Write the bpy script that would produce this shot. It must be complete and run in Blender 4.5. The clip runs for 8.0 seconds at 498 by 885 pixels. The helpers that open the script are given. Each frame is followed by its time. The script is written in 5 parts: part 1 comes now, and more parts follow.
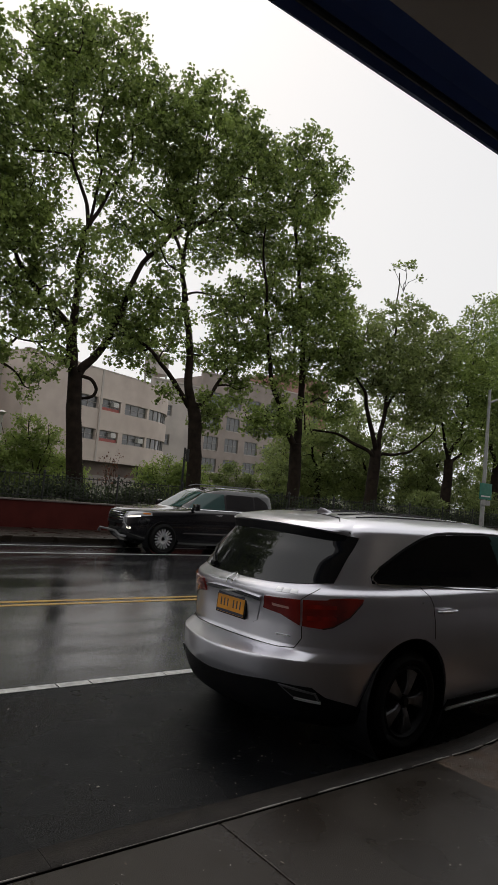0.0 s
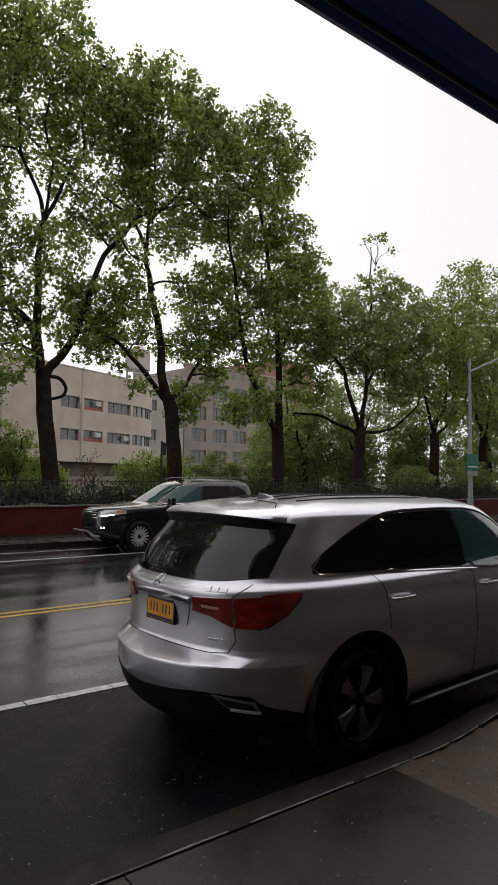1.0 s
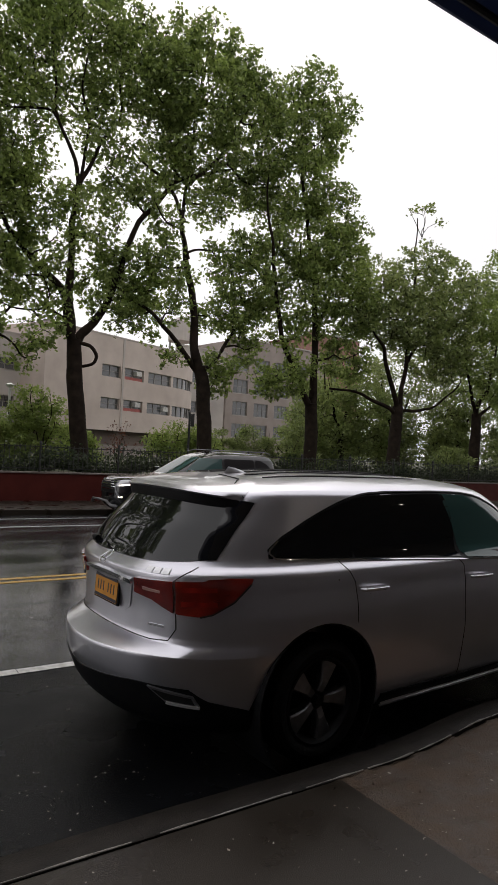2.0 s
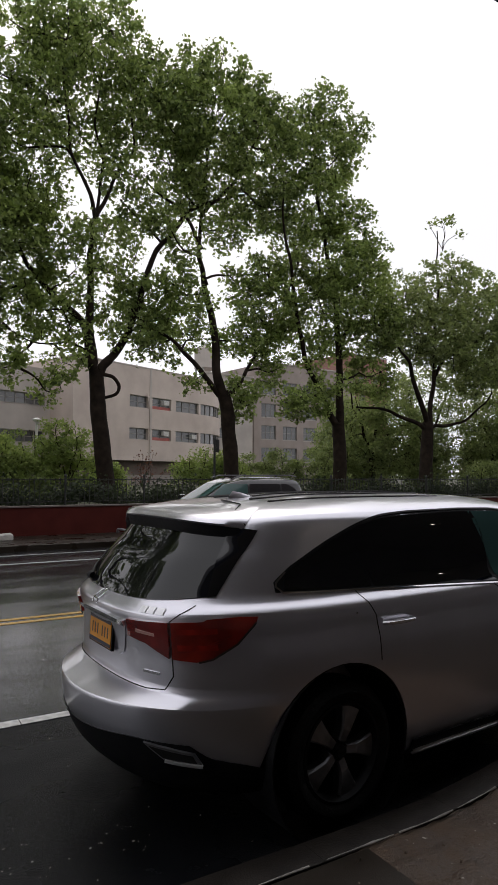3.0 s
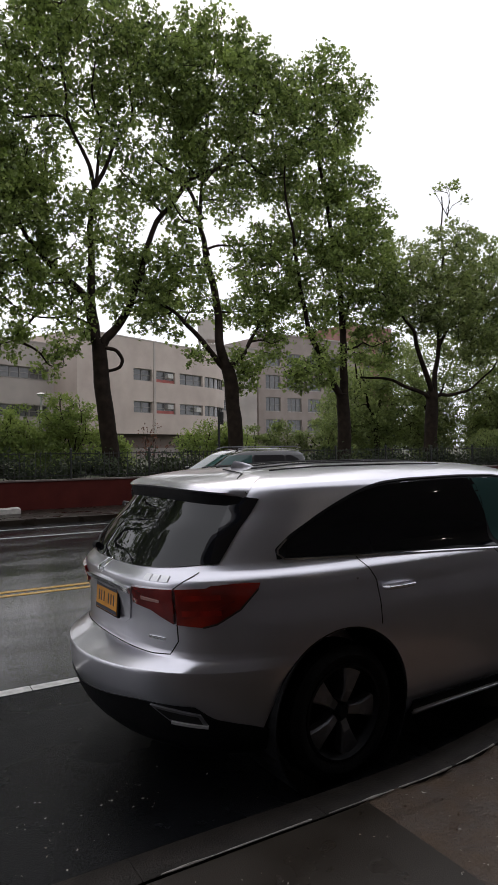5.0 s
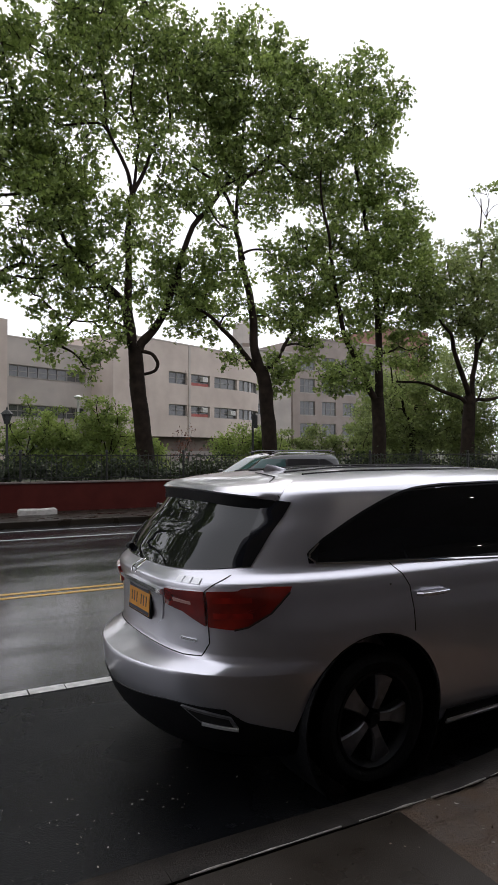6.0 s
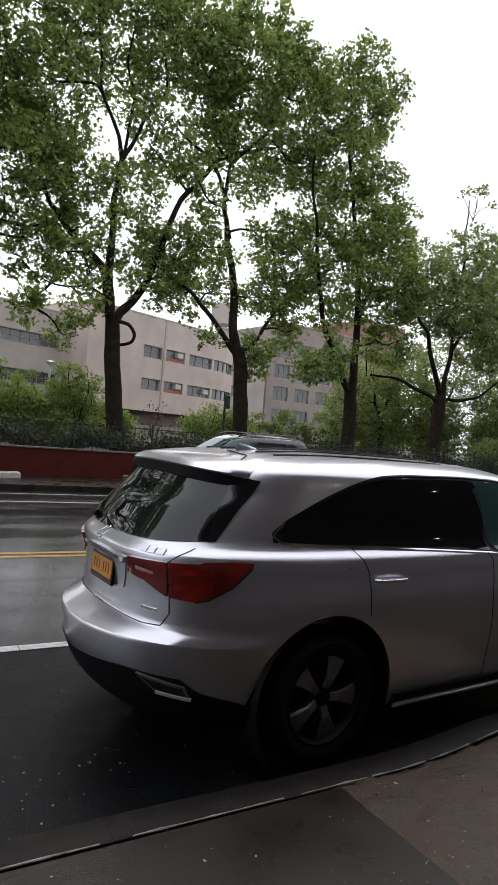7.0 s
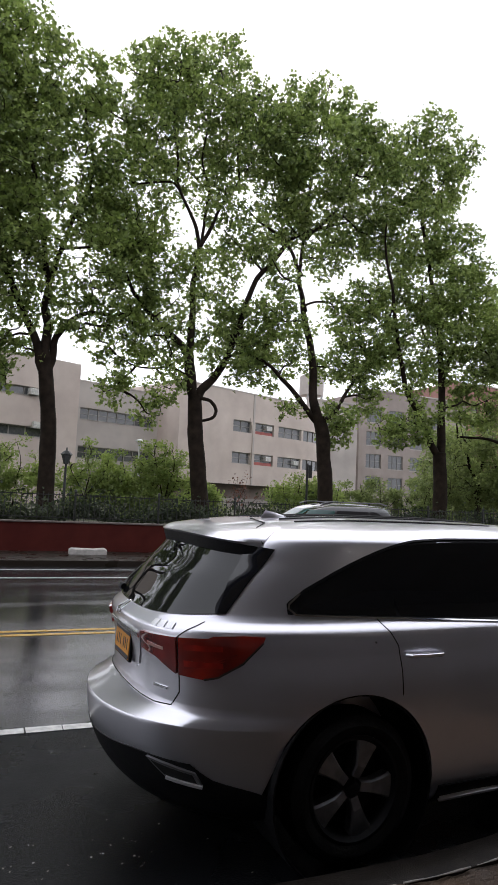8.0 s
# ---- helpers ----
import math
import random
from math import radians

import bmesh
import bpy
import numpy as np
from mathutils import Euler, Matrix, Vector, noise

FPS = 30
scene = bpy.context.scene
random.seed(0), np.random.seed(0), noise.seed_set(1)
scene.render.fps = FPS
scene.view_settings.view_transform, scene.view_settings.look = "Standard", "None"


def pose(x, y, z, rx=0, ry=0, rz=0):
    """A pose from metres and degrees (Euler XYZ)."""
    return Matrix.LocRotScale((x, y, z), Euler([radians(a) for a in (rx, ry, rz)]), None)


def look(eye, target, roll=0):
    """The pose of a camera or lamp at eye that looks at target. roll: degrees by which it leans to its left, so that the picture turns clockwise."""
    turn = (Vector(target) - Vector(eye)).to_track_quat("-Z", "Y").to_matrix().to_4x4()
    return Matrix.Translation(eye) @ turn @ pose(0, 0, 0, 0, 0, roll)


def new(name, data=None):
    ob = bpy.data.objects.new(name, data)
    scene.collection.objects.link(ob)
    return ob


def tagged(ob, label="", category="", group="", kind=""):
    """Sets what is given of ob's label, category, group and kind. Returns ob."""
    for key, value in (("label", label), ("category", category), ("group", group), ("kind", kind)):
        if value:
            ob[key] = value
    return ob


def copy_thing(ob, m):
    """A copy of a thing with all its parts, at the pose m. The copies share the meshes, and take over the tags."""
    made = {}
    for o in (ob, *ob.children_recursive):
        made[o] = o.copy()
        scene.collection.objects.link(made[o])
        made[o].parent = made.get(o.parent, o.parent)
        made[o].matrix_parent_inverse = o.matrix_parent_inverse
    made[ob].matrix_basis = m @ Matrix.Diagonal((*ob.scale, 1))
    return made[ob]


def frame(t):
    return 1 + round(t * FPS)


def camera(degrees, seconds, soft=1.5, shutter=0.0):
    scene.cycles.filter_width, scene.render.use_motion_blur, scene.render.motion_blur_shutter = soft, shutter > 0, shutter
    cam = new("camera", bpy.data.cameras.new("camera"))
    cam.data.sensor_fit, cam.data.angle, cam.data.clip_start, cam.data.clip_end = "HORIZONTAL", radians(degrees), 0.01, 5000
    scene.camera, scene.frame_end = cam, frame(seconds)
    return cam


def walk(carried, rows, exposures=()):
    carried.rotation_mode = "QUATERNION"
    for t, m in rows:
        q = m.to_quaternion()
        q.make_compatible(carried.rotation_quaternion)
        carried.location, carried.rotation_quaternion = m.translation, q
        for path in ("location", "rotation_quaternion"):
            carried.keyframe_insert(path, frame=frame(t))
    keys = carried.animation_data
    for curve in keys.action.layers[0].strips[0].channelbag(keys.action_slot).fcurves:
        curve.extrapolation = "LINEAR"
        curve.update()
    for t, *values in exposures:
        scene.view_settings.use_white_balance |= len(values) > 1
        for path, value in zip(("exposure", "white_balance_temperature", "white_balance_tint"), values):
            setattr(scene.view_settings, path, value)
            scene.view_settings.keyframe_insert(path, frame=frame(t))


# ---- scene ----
cam = camera(41.9, 8.0, soft=0.85)
PATH = [
    (0, (-4.113, -4.103, 1.842), (-2.919, -2.505, 1.986), 5.2),
    (0.5, (-3.788, -4.0, 1.819), (-2.623, -2.376, 1.886), 3.5),
    (1, (-3.386, -3.976, 1.855), (-2.17, -2.392, 1.966), 0.7),
    (1.5, (-2.987, -3.941, 1.852), (-1.969, -2.222, 1.956), 3.0),
    (1.7, (-2.865, -3.971, 1.858), (-1.767, -2.299, 1.891), 3.3),
    (2.8, (-2.353, -3.758, 1.86), (-1.245, -2.094, 1.914), 2.0),
    (3, (-2.329, -3.727, 1.85), (-1.304, -2.013, 1.952), 0.2),
    (3.5, (-2.352, -3.729, 1.854), (-1.273, -2.046, 1.885), -0.3),
    (4, (-2.346, -3.746, 1.847), (-1.296, -2.044, 1.908), -0.3),
    (4.5, (-2.331, -3.759, 1.839), (-1.282, -2.057, 1.866), -0.5),
    (6, (-2.322, -3.774, 1.833), (-1.4, -1.999, 1.861), -0.0),
    (6.5, (-2.343, -3.748, 1.828), (-1.399, -1.985, 1.863), 1.0),
    (7, (-2.355, -3.779, 1.806), (-1.348, -2.051, 1.783), 4.8),
    (7.5, (-2.129, -3.859, 1.81), (-1.358, -2.015, 1.875), 2.0),
    (8, (-1.898, -3.906, 1.811), (-1.17, -2.052, 1.987), 2.6),
]
EXPOSURES = [(0, -0.22, 6800, 11), (1.5, 0.0, 6850, 13), (3.0, -0.02, 6600, 14), (4.5, 0.0, 6500, 14), (6.0, 0.32, 6420, 14), (7.0, 0.45, 6370, 14), (8.0, 0.60, 6320, 14)]
walk(cam, [(t, look(eye, target, roll)) for t, eye, target, roll in PATH], EXPOSURES)

# ---------------------------------------------------------------- light
world = bpy.data.worlds.new("overcast")
scene.world = world
world.use_nodes = True
wn, wl = world.node_tree.nodes, world.node_tree.links
sky = wn.new("ShaderNodeTexSky")
sky.sky_type, sky.sun_disc = "NISHITA", False
sky.sun_elevation, sky.sun_rotation = radians(48), radians(20)
sky.air_density, sky.dust_density = 1.0, 6.0
scale_sky = wn.new("ShaderNodeVectorMath")
scale_sky.operation, scale_sky.inputs[3].default_value = "SCALE", 0.10
cloud = wn.new("ShaderNodeTexNoise")
cloud.inputs["Scale"].default_value, cloud.inputs["Detail"].default_value = 1.6, 4
ramp = wn.new("ShaderNodeValToRGB")
ramp.color_ramp.elements[0].color = (0.93, 0.97, 1.03, 1)
ramp.color_ramp.elements[1].color = (1.10, 1.12, 1.14, 1)
mix = wn.new("ShaderNodeMix")
mix.data_type, mix.inputs[0].default_value = "RGBA", 0.9
wl.new(cloud.outputs["Fac"], ramp.inputs[0])
wl.new(sky.outputs[0], scale_sky.inputs[0])
wl.new(scale_sky.outputs[0], mix.inputs[6])
wl.new(ramp.outputs[0], mix.inputs[7])
wl.new(mix.outputs[2], wn["Background"].inputs[0])
wn["Background"].inputs[1].default_value = 1.0

sun = new("sun", bpy.data.lights.new("sun", "SUN"))
sun.data.energy, sun.data.angle, sun.data.color = 0.6, radians(40), (1, 0.97, 0.93)
sun.matrix_world = look((20, 30, 60), (0, 0, 0))


# ---------------------------------------------------------------- materials
def material(name, base, rough=0.6, metal=0.0, spot=None, scale=6.0, amount=0.5, grain=0.0, grain_scale=60.0, rough_to=None, coat=0.0, spec=0.5, island=False, objrand=False, stretch=1.0):
    """A principled surface whose colour runs from base to spot by large noise, with fine relief, and roughness from rough to rough_to."""
    m = bpy.data.materials.new(name)
    m.use_nodes = True
    n, l = m.node_tree.nodes, m.node_tree.links
    b = n["Principled BSDF"]
    b.inputs["Metallic"].default_value = metal
    b.inputs["Roughness"].default_value = rough
    b.inputs["Coat Weight"].default_value = coat
    b.inputs["Coat Roughness"].default_value = 0.04
    b.inputs["Specular IOR Level"].default_value = spec
    b.inputs["Base Color"].default_value = (*base, 1)
    tc = n.new("ShaderNodeTexCoord")
    big = n.new("ShaderNodeTexNoise")
    big.inputs["Scale"].default_value, big.inputs["Detail"].default_value = scale, 6
    if stretch != 1.0:
        mp = n.new("ShaderNodeMapping")
        mp.inputs["Scale"].default_value = (1 / stretch, 1, 1)
        l.new(tc.outputs["Object"], mp.inputs["Vector"])
        l.new(mp.outputs[0], big.inputs["Vector"])
    else:
        l.new(tc.outputs["Object"], big.inputs["Vector"])
    spread = n.new("ShaderNodeMapRange")
    spread.inputs["From Min"].default_value, spread.inputs["From Max"].default_value = 0.5 - 0.3 * amount, 0.5 + 0.3 * amount
    l.new(big.outputs["Fac"], spread.inputs[0])
    if spot:
        mx = n.new("ShaderNodeMix")
        mx.data_type = "RGBA"
        mx.inputs[6].default_value, mx.inputs[7].default_value = (*base, 1), (*spot, 1)
        if island or objrand:
            src = n.new("ShaderNodeNewGeometry").outputs["Random Per Island"] if island else n.new("ShaderNodeObjectInfo").outputs["Random"]
            av = n.new("ShaderNodeMath")
            av.operation = "MULTIPLY_ADD"
            av.inputs[1].default_value = 0.6
            half = n.new("ShaderNodeMath")
            half.operation, half.inputs[1].default_value = "MULTIPLY", 0.4
            l.new(spread.outputs[0], half.inputs[0])
            l.new(src, av.inputs[0])
            l.new(half.outputs[0], av.inputs[2])
            l.new(av.outputs[0], mx.inputs[0])
        else:
            l.new(spread.outputs[0], mx.inputs[0])
        l.new(mx.outputs[2], b.inputs["Base Color"])
    if rough_to is not None:
        rr = n.new("ShaderNodeMapRange")
        rr.inputs["From Min"].default_value, rr.inputs["From Max"].default_value = 0.35, 0.65
        rr.inputs["To Min"].default_value, rr.inputs["To Max"].default_value = rough, rough_to
        l.new(big.outputs["Fac"], rr.inputs[0])
        l.new(rr.outputs[0], b.inputs["Roughness"])
    if grain:
        fine = n.new("ShaderNodeTexNoise")
        fine.inputs["Scale"].default_value, fine.inputs["Detail"].default_value = grain_scale, 4
        l.new(tc.outputs["Object"], fine.inputs["Vector"])
        bump = n.new("ShaderNodeBump")
        bump.inputs["Strength"].default_value, bump.inputs["Distance"].default_value = grain, 0.01
        l.new(fine.outputs["Fac"], bump.inputs["Height"])
        l.new(bump.outputs[0], b.inputs["Normal"])
    return m


def leaf_material(name, dark, light):
    m = bpy.data.materials.new(name)
    m.use_nodes = True
    n, l = m.node_tree.nodes, m.node_tree.links
    n.remove(n["Principled BSDF"])
    geo = n.new("ShaderNodeNewGeometry")
    tc = n.new("ShaderNodeTexCoord")
    big = n.new("ShaderNodeTexNoise")
    big.inputs["Scale"].default_value = 0.6
    l.new(tc.outputs["Object"], big.inputs["Vector"])
    add = n.new("ShaderNodeMath")
    add.operation = "MULTIPLY_ADD"
    add.inputs[1].default_value = 0.55
    sub = n.new("ShaderNodeMapRange")
    sub.inputs["From Min"].default_value, sub.inputs["From Max"].default_value, sub.inputs["To Max"].default_value = 0.3, 0.7, 0.45
    l.new(big.outputs["Fac"], sub.inputs[0])
    l.new(geo.outputs["Random Per Island"], add.inputs[0])
    l.new(sub.outputs[0], add.inputs[2])
    mx = n.new("ShaderNodeMix")
    mx.data_type = "RGBA"
    mx.inputs[6].default_value, mx.inputs[7].default_value = (*dark, 1), (*light, 1)
    l.new(add.outputs[0], mx.inputs[0])
    dif, tra, glo, ms, ms2 = (n.new("ShaderNode" + k) for k in ("BsdfDiffuse", "BsdfTranslucent", "BsdfGlossy", "MixShader", "MixShader"))
    glo.inputs["Roughness"].default_value = 0.45
    for s in (dif, tra):
        l.new(mx.outputs[2], s.inputs["Color"])
    ms.inputs[0].default_value, ms2.inputs[0].default_value = 0.55, 0.04
    l.new(dif.outputs[0], ms.inputs[1])
    l.new(tra.outputs[0], ms.inputs[2])
    l.new(ms.outputs[0], ms2.inputs[1])
    l.new(glo.outputs[0], ms2.inputs[2])
    l.new(ms2.outputs[0], n["Material Output"].inputs["Surface"])
    return m


ASPHALT = material("wet_asphalt", (0.020, 0.020, 0.0215), 0.03, spot=(0.036, 0.036, 0.038), scale=1.3, amount=0.9, grain=0.16, grain_scale=34, rough_to=0.26, stretch=4.0)
ASPHALT_MID = material("wet_patched_asphalt", (0.014, 0.0145, 0.0155), 0.05, spot=(0.024, 0.024, 0.026), scale=1.6, amount=0.9, grain=0.2, grain_scale=40, rough_to=0.28, spec=0.45, stretch=3.0)
ASPHALT_NEW = material("wet_repaved_asphalt", (0.005, 0.0055, 0.0065), 0.10, spot=(0.010, 0.011, 0.0125), scale=1.1, amount=0.9, grain=0.45, grain_scale=120, rough_to=0.44, spec=0.10)
WHITE_LINE = material("worn_white_marking", (0.62, 0.62, 0.60), 0.35, spot=(0.36, 0.36, 0.35), scale=14, grain=0.3)
YELLOW_LINE = material("worn_yellow_marking", (0.62, 0.36, 0.05), 0.3, spot=(0.42, 0.24, 0.04), scale=12, grain=0.3)
# concrete and kerb far darker than wet stone: awning shade is in the colour
CONCRETE = material("wet_concrete_shaded", (0.0145, 0.011, 0.008), 0.22, spot=(0.033, 0.0255, 0.018), scale=2.2, amount=1.0, grain=0.2, grain_scale=190, rough_to=0.5, objrand=True, spec=0.24)
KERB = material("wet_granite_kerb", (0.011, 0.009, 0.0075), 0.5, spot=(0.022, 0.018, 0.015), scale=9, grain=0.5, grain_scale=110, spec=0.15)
PALE_EDGE = material("pale_kerb_edge", (0.52, 0.50, 0.47), 0.4, 0.0, spot=(0.25, 0.23, 0.21), scale=7)
SOIL = material("wet_soil", (0.026, 0.014, 0.007), 0.4, spot=(0.095, 0.058, 0.032), scale=5, amount=1.2, grain=1.0, grain_scale=70, rough_to=0.7)
LITTER = material("pale_litter", (0.5, 0.48, 0.44), 0.5, spot=(0.25, 0.2, 0.14), island=True, scale=30)
RED_BRICK = material("red_brick_wall", (0.062, 0.010, 0.008), 0.6, spot=(0.095, 0.018, 0.013), scale=2.2, amount=0.9, grain=0.5, spec=0.15)
COPING = material("stone_coping", (0.13, 0.10, 0.085), 0.5, spot=(0.2, 0.17, 0.15), scale=5, grain=0.4)
IRON = material("black_painted_iron", (0.012, 0.014, 0.013), 0.4, spot=(0.03, 0.03, 0.028), scale=20, grain=0.2)
PARK_SOIL = material("park_ground", (0.03, 0.045, 0.015), 0.8, spot=(0.055, 0.05, 0.025), scale=1.2, grain=0.8, grain_scale=30)
BARK = material("plane_tree_bark", (0.010, 0.0068, 0.0048), 0.85, spot=(0.034, 0.024, 0.017), scale=3.5, amount=0.7, grain=0.9, grain_scale=22, spec=0.12)
LEAVES = leaf_material("plane_leaves", (0.044, 0.082, 0.015), (0.42, 0.53, 0.14))
# paler than the near leaves: distance haze is put into this colour
LEAVES_HAZED = leaf_material("hazed_leaves", (0.11, 0.155, 0.05), (0.38, 0.45, 0.15))
LEAVES_HEDGE = leaf_material("hedge_leaves", (0.014, 0.026, 0.008), (0.055, 0.080, 0.024))
LEAVES_BUSH = leaf_material("bush_leaves", (0.13, 0.20, 0.04), (0.44, 0.53, 0.15))
STUCCO = material("beige_render", (0.62, 0.53, 0.47), 0.85, spot=(0.46, 0.38, 0.335), scale=0.5, amount=0.8, grain=0.3, grain_scale=15)
STUCCO_GREY = material("grey_render", (0.48, 0.43, 0.39), 0.85, spot=(0.38, 0.34, 0.31), scale=0.35, grain=0.3, grain_scale=15)
# dark brown that carries the overhang's shade in its colour
SHADED_BASE = material("shaded_base_wall", (0.10, 0.07, 0.06), 0.7, spot=(0.16, 0.12, 0.10), scale=0.6, grain=0.2)
PALE_BASE = material("pale_base_wall", (0.30, 0.27, 0.245), 0.8, spot=(0.24, 0.21, 0.19), scale=0.6)
PANEL_RED = material("red_window_panel", (0.42, 0.10, 0.085), 0.6, spot=(0.3, 0.08, 0.07), scale=3)
WINDOW_FRAME = material("aluminium_frame", (0.24, 0.225, 0.21), 0.5, 0.2)
PANE = material("far_window_glass", (0.045, 0.05, 0.055), 0.08, spot=(0.12, 0.12, 0.12), objrand=True, spec=0.8)
AC_WHITE = material("white_ac_casing", (0.62, 0.60, 0.56), 0.5, spot=(0.4, 0.39, 0.37), scale=9)
BROWN_BRICK = material("brown_brick_facade", (0.34, 0.285, 0.255), 0.85, spot=(0.27, 0.225, 0.20), scale=0.5, grain=0.3)
REDDISH = material("reddish_brick_tower", (0.36, 0.19, 0.155), 0.85, spot=(0.3, 0.16, 0.135), scale=0.3)
# for the unseen facade; its grey sets how bright the car's side looks
NEAR_WALL = material("grey_near_facade", (0.20, 0.18, 0.19), 0.6, spot=(0.26, 0.235, 0.245), scale=1.5, grain=0.4)
AWNING = material("navy_awning_vinyl", (0.16, 0.19, 0.29), 0.25, spot=(0.22, 0.26, 0.37), scale=2.5, grain=0.6, grain_scale=5)
an, al = AWNING.node_tree.nodes, AWNING.node_tree.links
glow, both = an.new("ShaderNodeBsdfTranslucent"), an.new("ShaderNodeMixShader")
glow.inputs["Color"].default_value, both.inputs[0].default_value = (0.10, 0.13, 0.22, 1), 0.45
al.new(an["Principled BSDF"].outputs[0], both.inputs[1])
al.new(glow.outputs[0], both.inputs[2])
al.new(both.outputs[0], an["Material Output"].inputs["Surface"])
AWNING_UNDER = material("brown_awning_soffit", (0.42, 0.37, 0.30), 0.8, spot=(0.48, 0.42, 0.36), scale=2)
GALVANISED = material("galvanised_pole", (0.38, 0.38, 0.36), 0.45, 0.5, spot=(0.28, 0.28, 0.27), scale=6)
SIGN_GREEN = material("green_sign", (0.01, 0.16, 0.10), 0.4, spot=(0.02, 0.2, 0.13), scale=6)
SIGN_WHITE = material("white_sign", (0.7, 0.7, 0.68), 0.4)
PALE_STONE = material("pale_concrete_block", (0.6, 0.57, 0.53), 0.6, spot=(0.42, 0.4, 0.37), scale=8, grain=0.4)

SILVER = material("silver_paint", (0.79, 0.78, 0.84), 0.30, 0.93, spot=(0.75, 0.74, 0.80), scale=3, coat=1.0, grain=0.01, grain_scale=260)
BLACK_PAINT = material("black_paint", (0.006, 0.006, 0.008), 0.2, 0.0, coat=1.0)
CLADDING = material("black_plastic", (0.005, 0.005, 0.006), 0.5, spot=(0.009, 0.009, 0.010), scale=12, grain=0.2, grain_scale=200, spec=0.18)
SEAM = material("dark_seam", (0.004, 0.004, 0.004), 0.7)
CHROME = material("chrome", (0.78, 0.78, 0.80), 0.10, 1.0)
BRIGHT_TRIM = material("polished_trim", (0.86, 0.86, 0.88), 0.35, 0.6)
TINTED = material("tinted_glass", (0.006, 0.0065, 0.0075), 0.015, spec=0.55, spot=(0.009, 0.009, 0.010), scale=4)
FRONT_GLASS = material("green_tinted_glass", (0.035, 0.08, 0.075), 0.03, spec=0.55)
RED_LENS = material("red_lamp_lens", (0.045, 0.002, 0.002), 0.06, spot=(0.42, 0.022, 0.010), scale=4.5, amount=1.0, coat=1.0)
RED_DARK = material("dark_red_lens", (0.06, 0.004, 0.004), 0.08, coat=1.0, spot=(0.30, 0.018, 0.012), scale=6, amount=0.9)
RED_GLOW = material("bright_red_reflector", (0.36, 0.014, 0.007), 0.15, coat=1.0, spot=(0.16, 0.006, 0.004), scale=14, amount=0.8)
GLOSS_BLACK = material("gloss_black_trim", (0.006, 0.006, 0.007), 0.12, coat=0.6)
LAMP_CLEAR = material("clear_lamp_strip", (0.55, 0.30, 0.26), 0.1, coat=1.0)
PLATE = material("orange_plate", (0.72, 0.30, 0.02), 0.4, spot=(0.62, 0.25, 0.02), scale=12)
PLATE_BLUE = material("dark_plate_ink", (0.02, 0.02, 0.045), 0.4)
TYRE = material("tyre_rubber", (0.006, 0.006, 0.006), 0.65, spot=(0.011, 0.011, 0.011), scale=9, grain=0.4, spec=0.15)
RIM_DARK = material("dark_rim", (0.010, 0.010, 0.011), 0.45, 0.3, spec=0.2)
RIM_BRIGHT = material("machined_rim", (0.27, 0.27, 0.285), 0.38, 0.7, spot=(0.20, 0.20, 0.21), scale=20)
HEADLIGHT = material("headlight_lens", (0.7, 0.7, 0.72), 0.08, 0.3, coat=1.0)
AMBER = material("amber_lens", (0.7, 0.22, 0.02), 0.2, coat=1.0)
LIT = material("lit_lamp", (1, 0.95, 0.85), 0.3)
LIT.node_tree.nodes["Principled BSDF"].inputs["Emission Color"].default_value = (1, 0.93, 0.8, 1)
LIT.node_tree.nodes["Principled BSDF"].inputs["Emission Strength"].default_value = 2.0

LAMP_GLOW = LIT.copy()
LAMP_GLOW.name = "glowing_bulkhead"
LAMP_GLOW.node_tree.nodes["Principled BSDF"].inputs["Emission Strength"].default_value = 25.0


# ---------------------------------------------------------------- building helpers
def thing(name, label, category, m=None, group="", kind=""):
    ob = new(name)
    ob.empty_display_size = 0.2
    if m is not None:
        ob.matrix_world = m
    return tagged(ob, label, category, group, kind)


def finish(name, bm, mat, smooth=False, angle=35):
    me = bpy.data.meshes.new(name)
    bmesh.ops.recalc_face_normals(bm, faces=bm.faces)
    if smooth:
        for f in bm.faces:
            f.smooth = True
        for e in bm.edges:
            if len(e.link_faces) == 2 and e.calc_face_angle(0) > radians(angle):
                e.smooth = False
    bm.to_mesh(me)
    bm.free()
    me.materials.append(mat)
    return me


def part(name, bm, mat, parent, label="", smooth=False, angle=35):
    """One mesh object under a thing or a part, in the parent's own coordinates."""
    ob = new(name, finish(name, bm, mat, smooth, angle))
    ob.parent = parent
    return tagged(ob, label)


def whole(name, bm, mat, label, category, group="", kind="", smooth=False):
    return tagged(new(name, finish(name, bm, mat, smooth)), label, category, group, kind)


def box(x0, x1, y0, y1, z0, z1, bevel=0.0, bm=None, m=None):
    bm = bm or bmesh.new()
    t = Matrix.Translation(((x0 + x1) / 2, (y0 + y1) / 2, (z0 + z1) / 2)) @ Matrix.Diagonal((abs(x1 - x0), abs(y1 - y0), abs(z1 - z0), 1))
    r = bmesh.ops.create_cube(bm, size=1, matrix=(m @ t) if m else t)
    if bevel:
        es = {e for v in r["verts"] for e in v.link_edges}
        bmesh.ops.bevel(bm, geom=list(es), offset=bevel, segments=2, affect="EDGES", profile=0.6)
    return bm


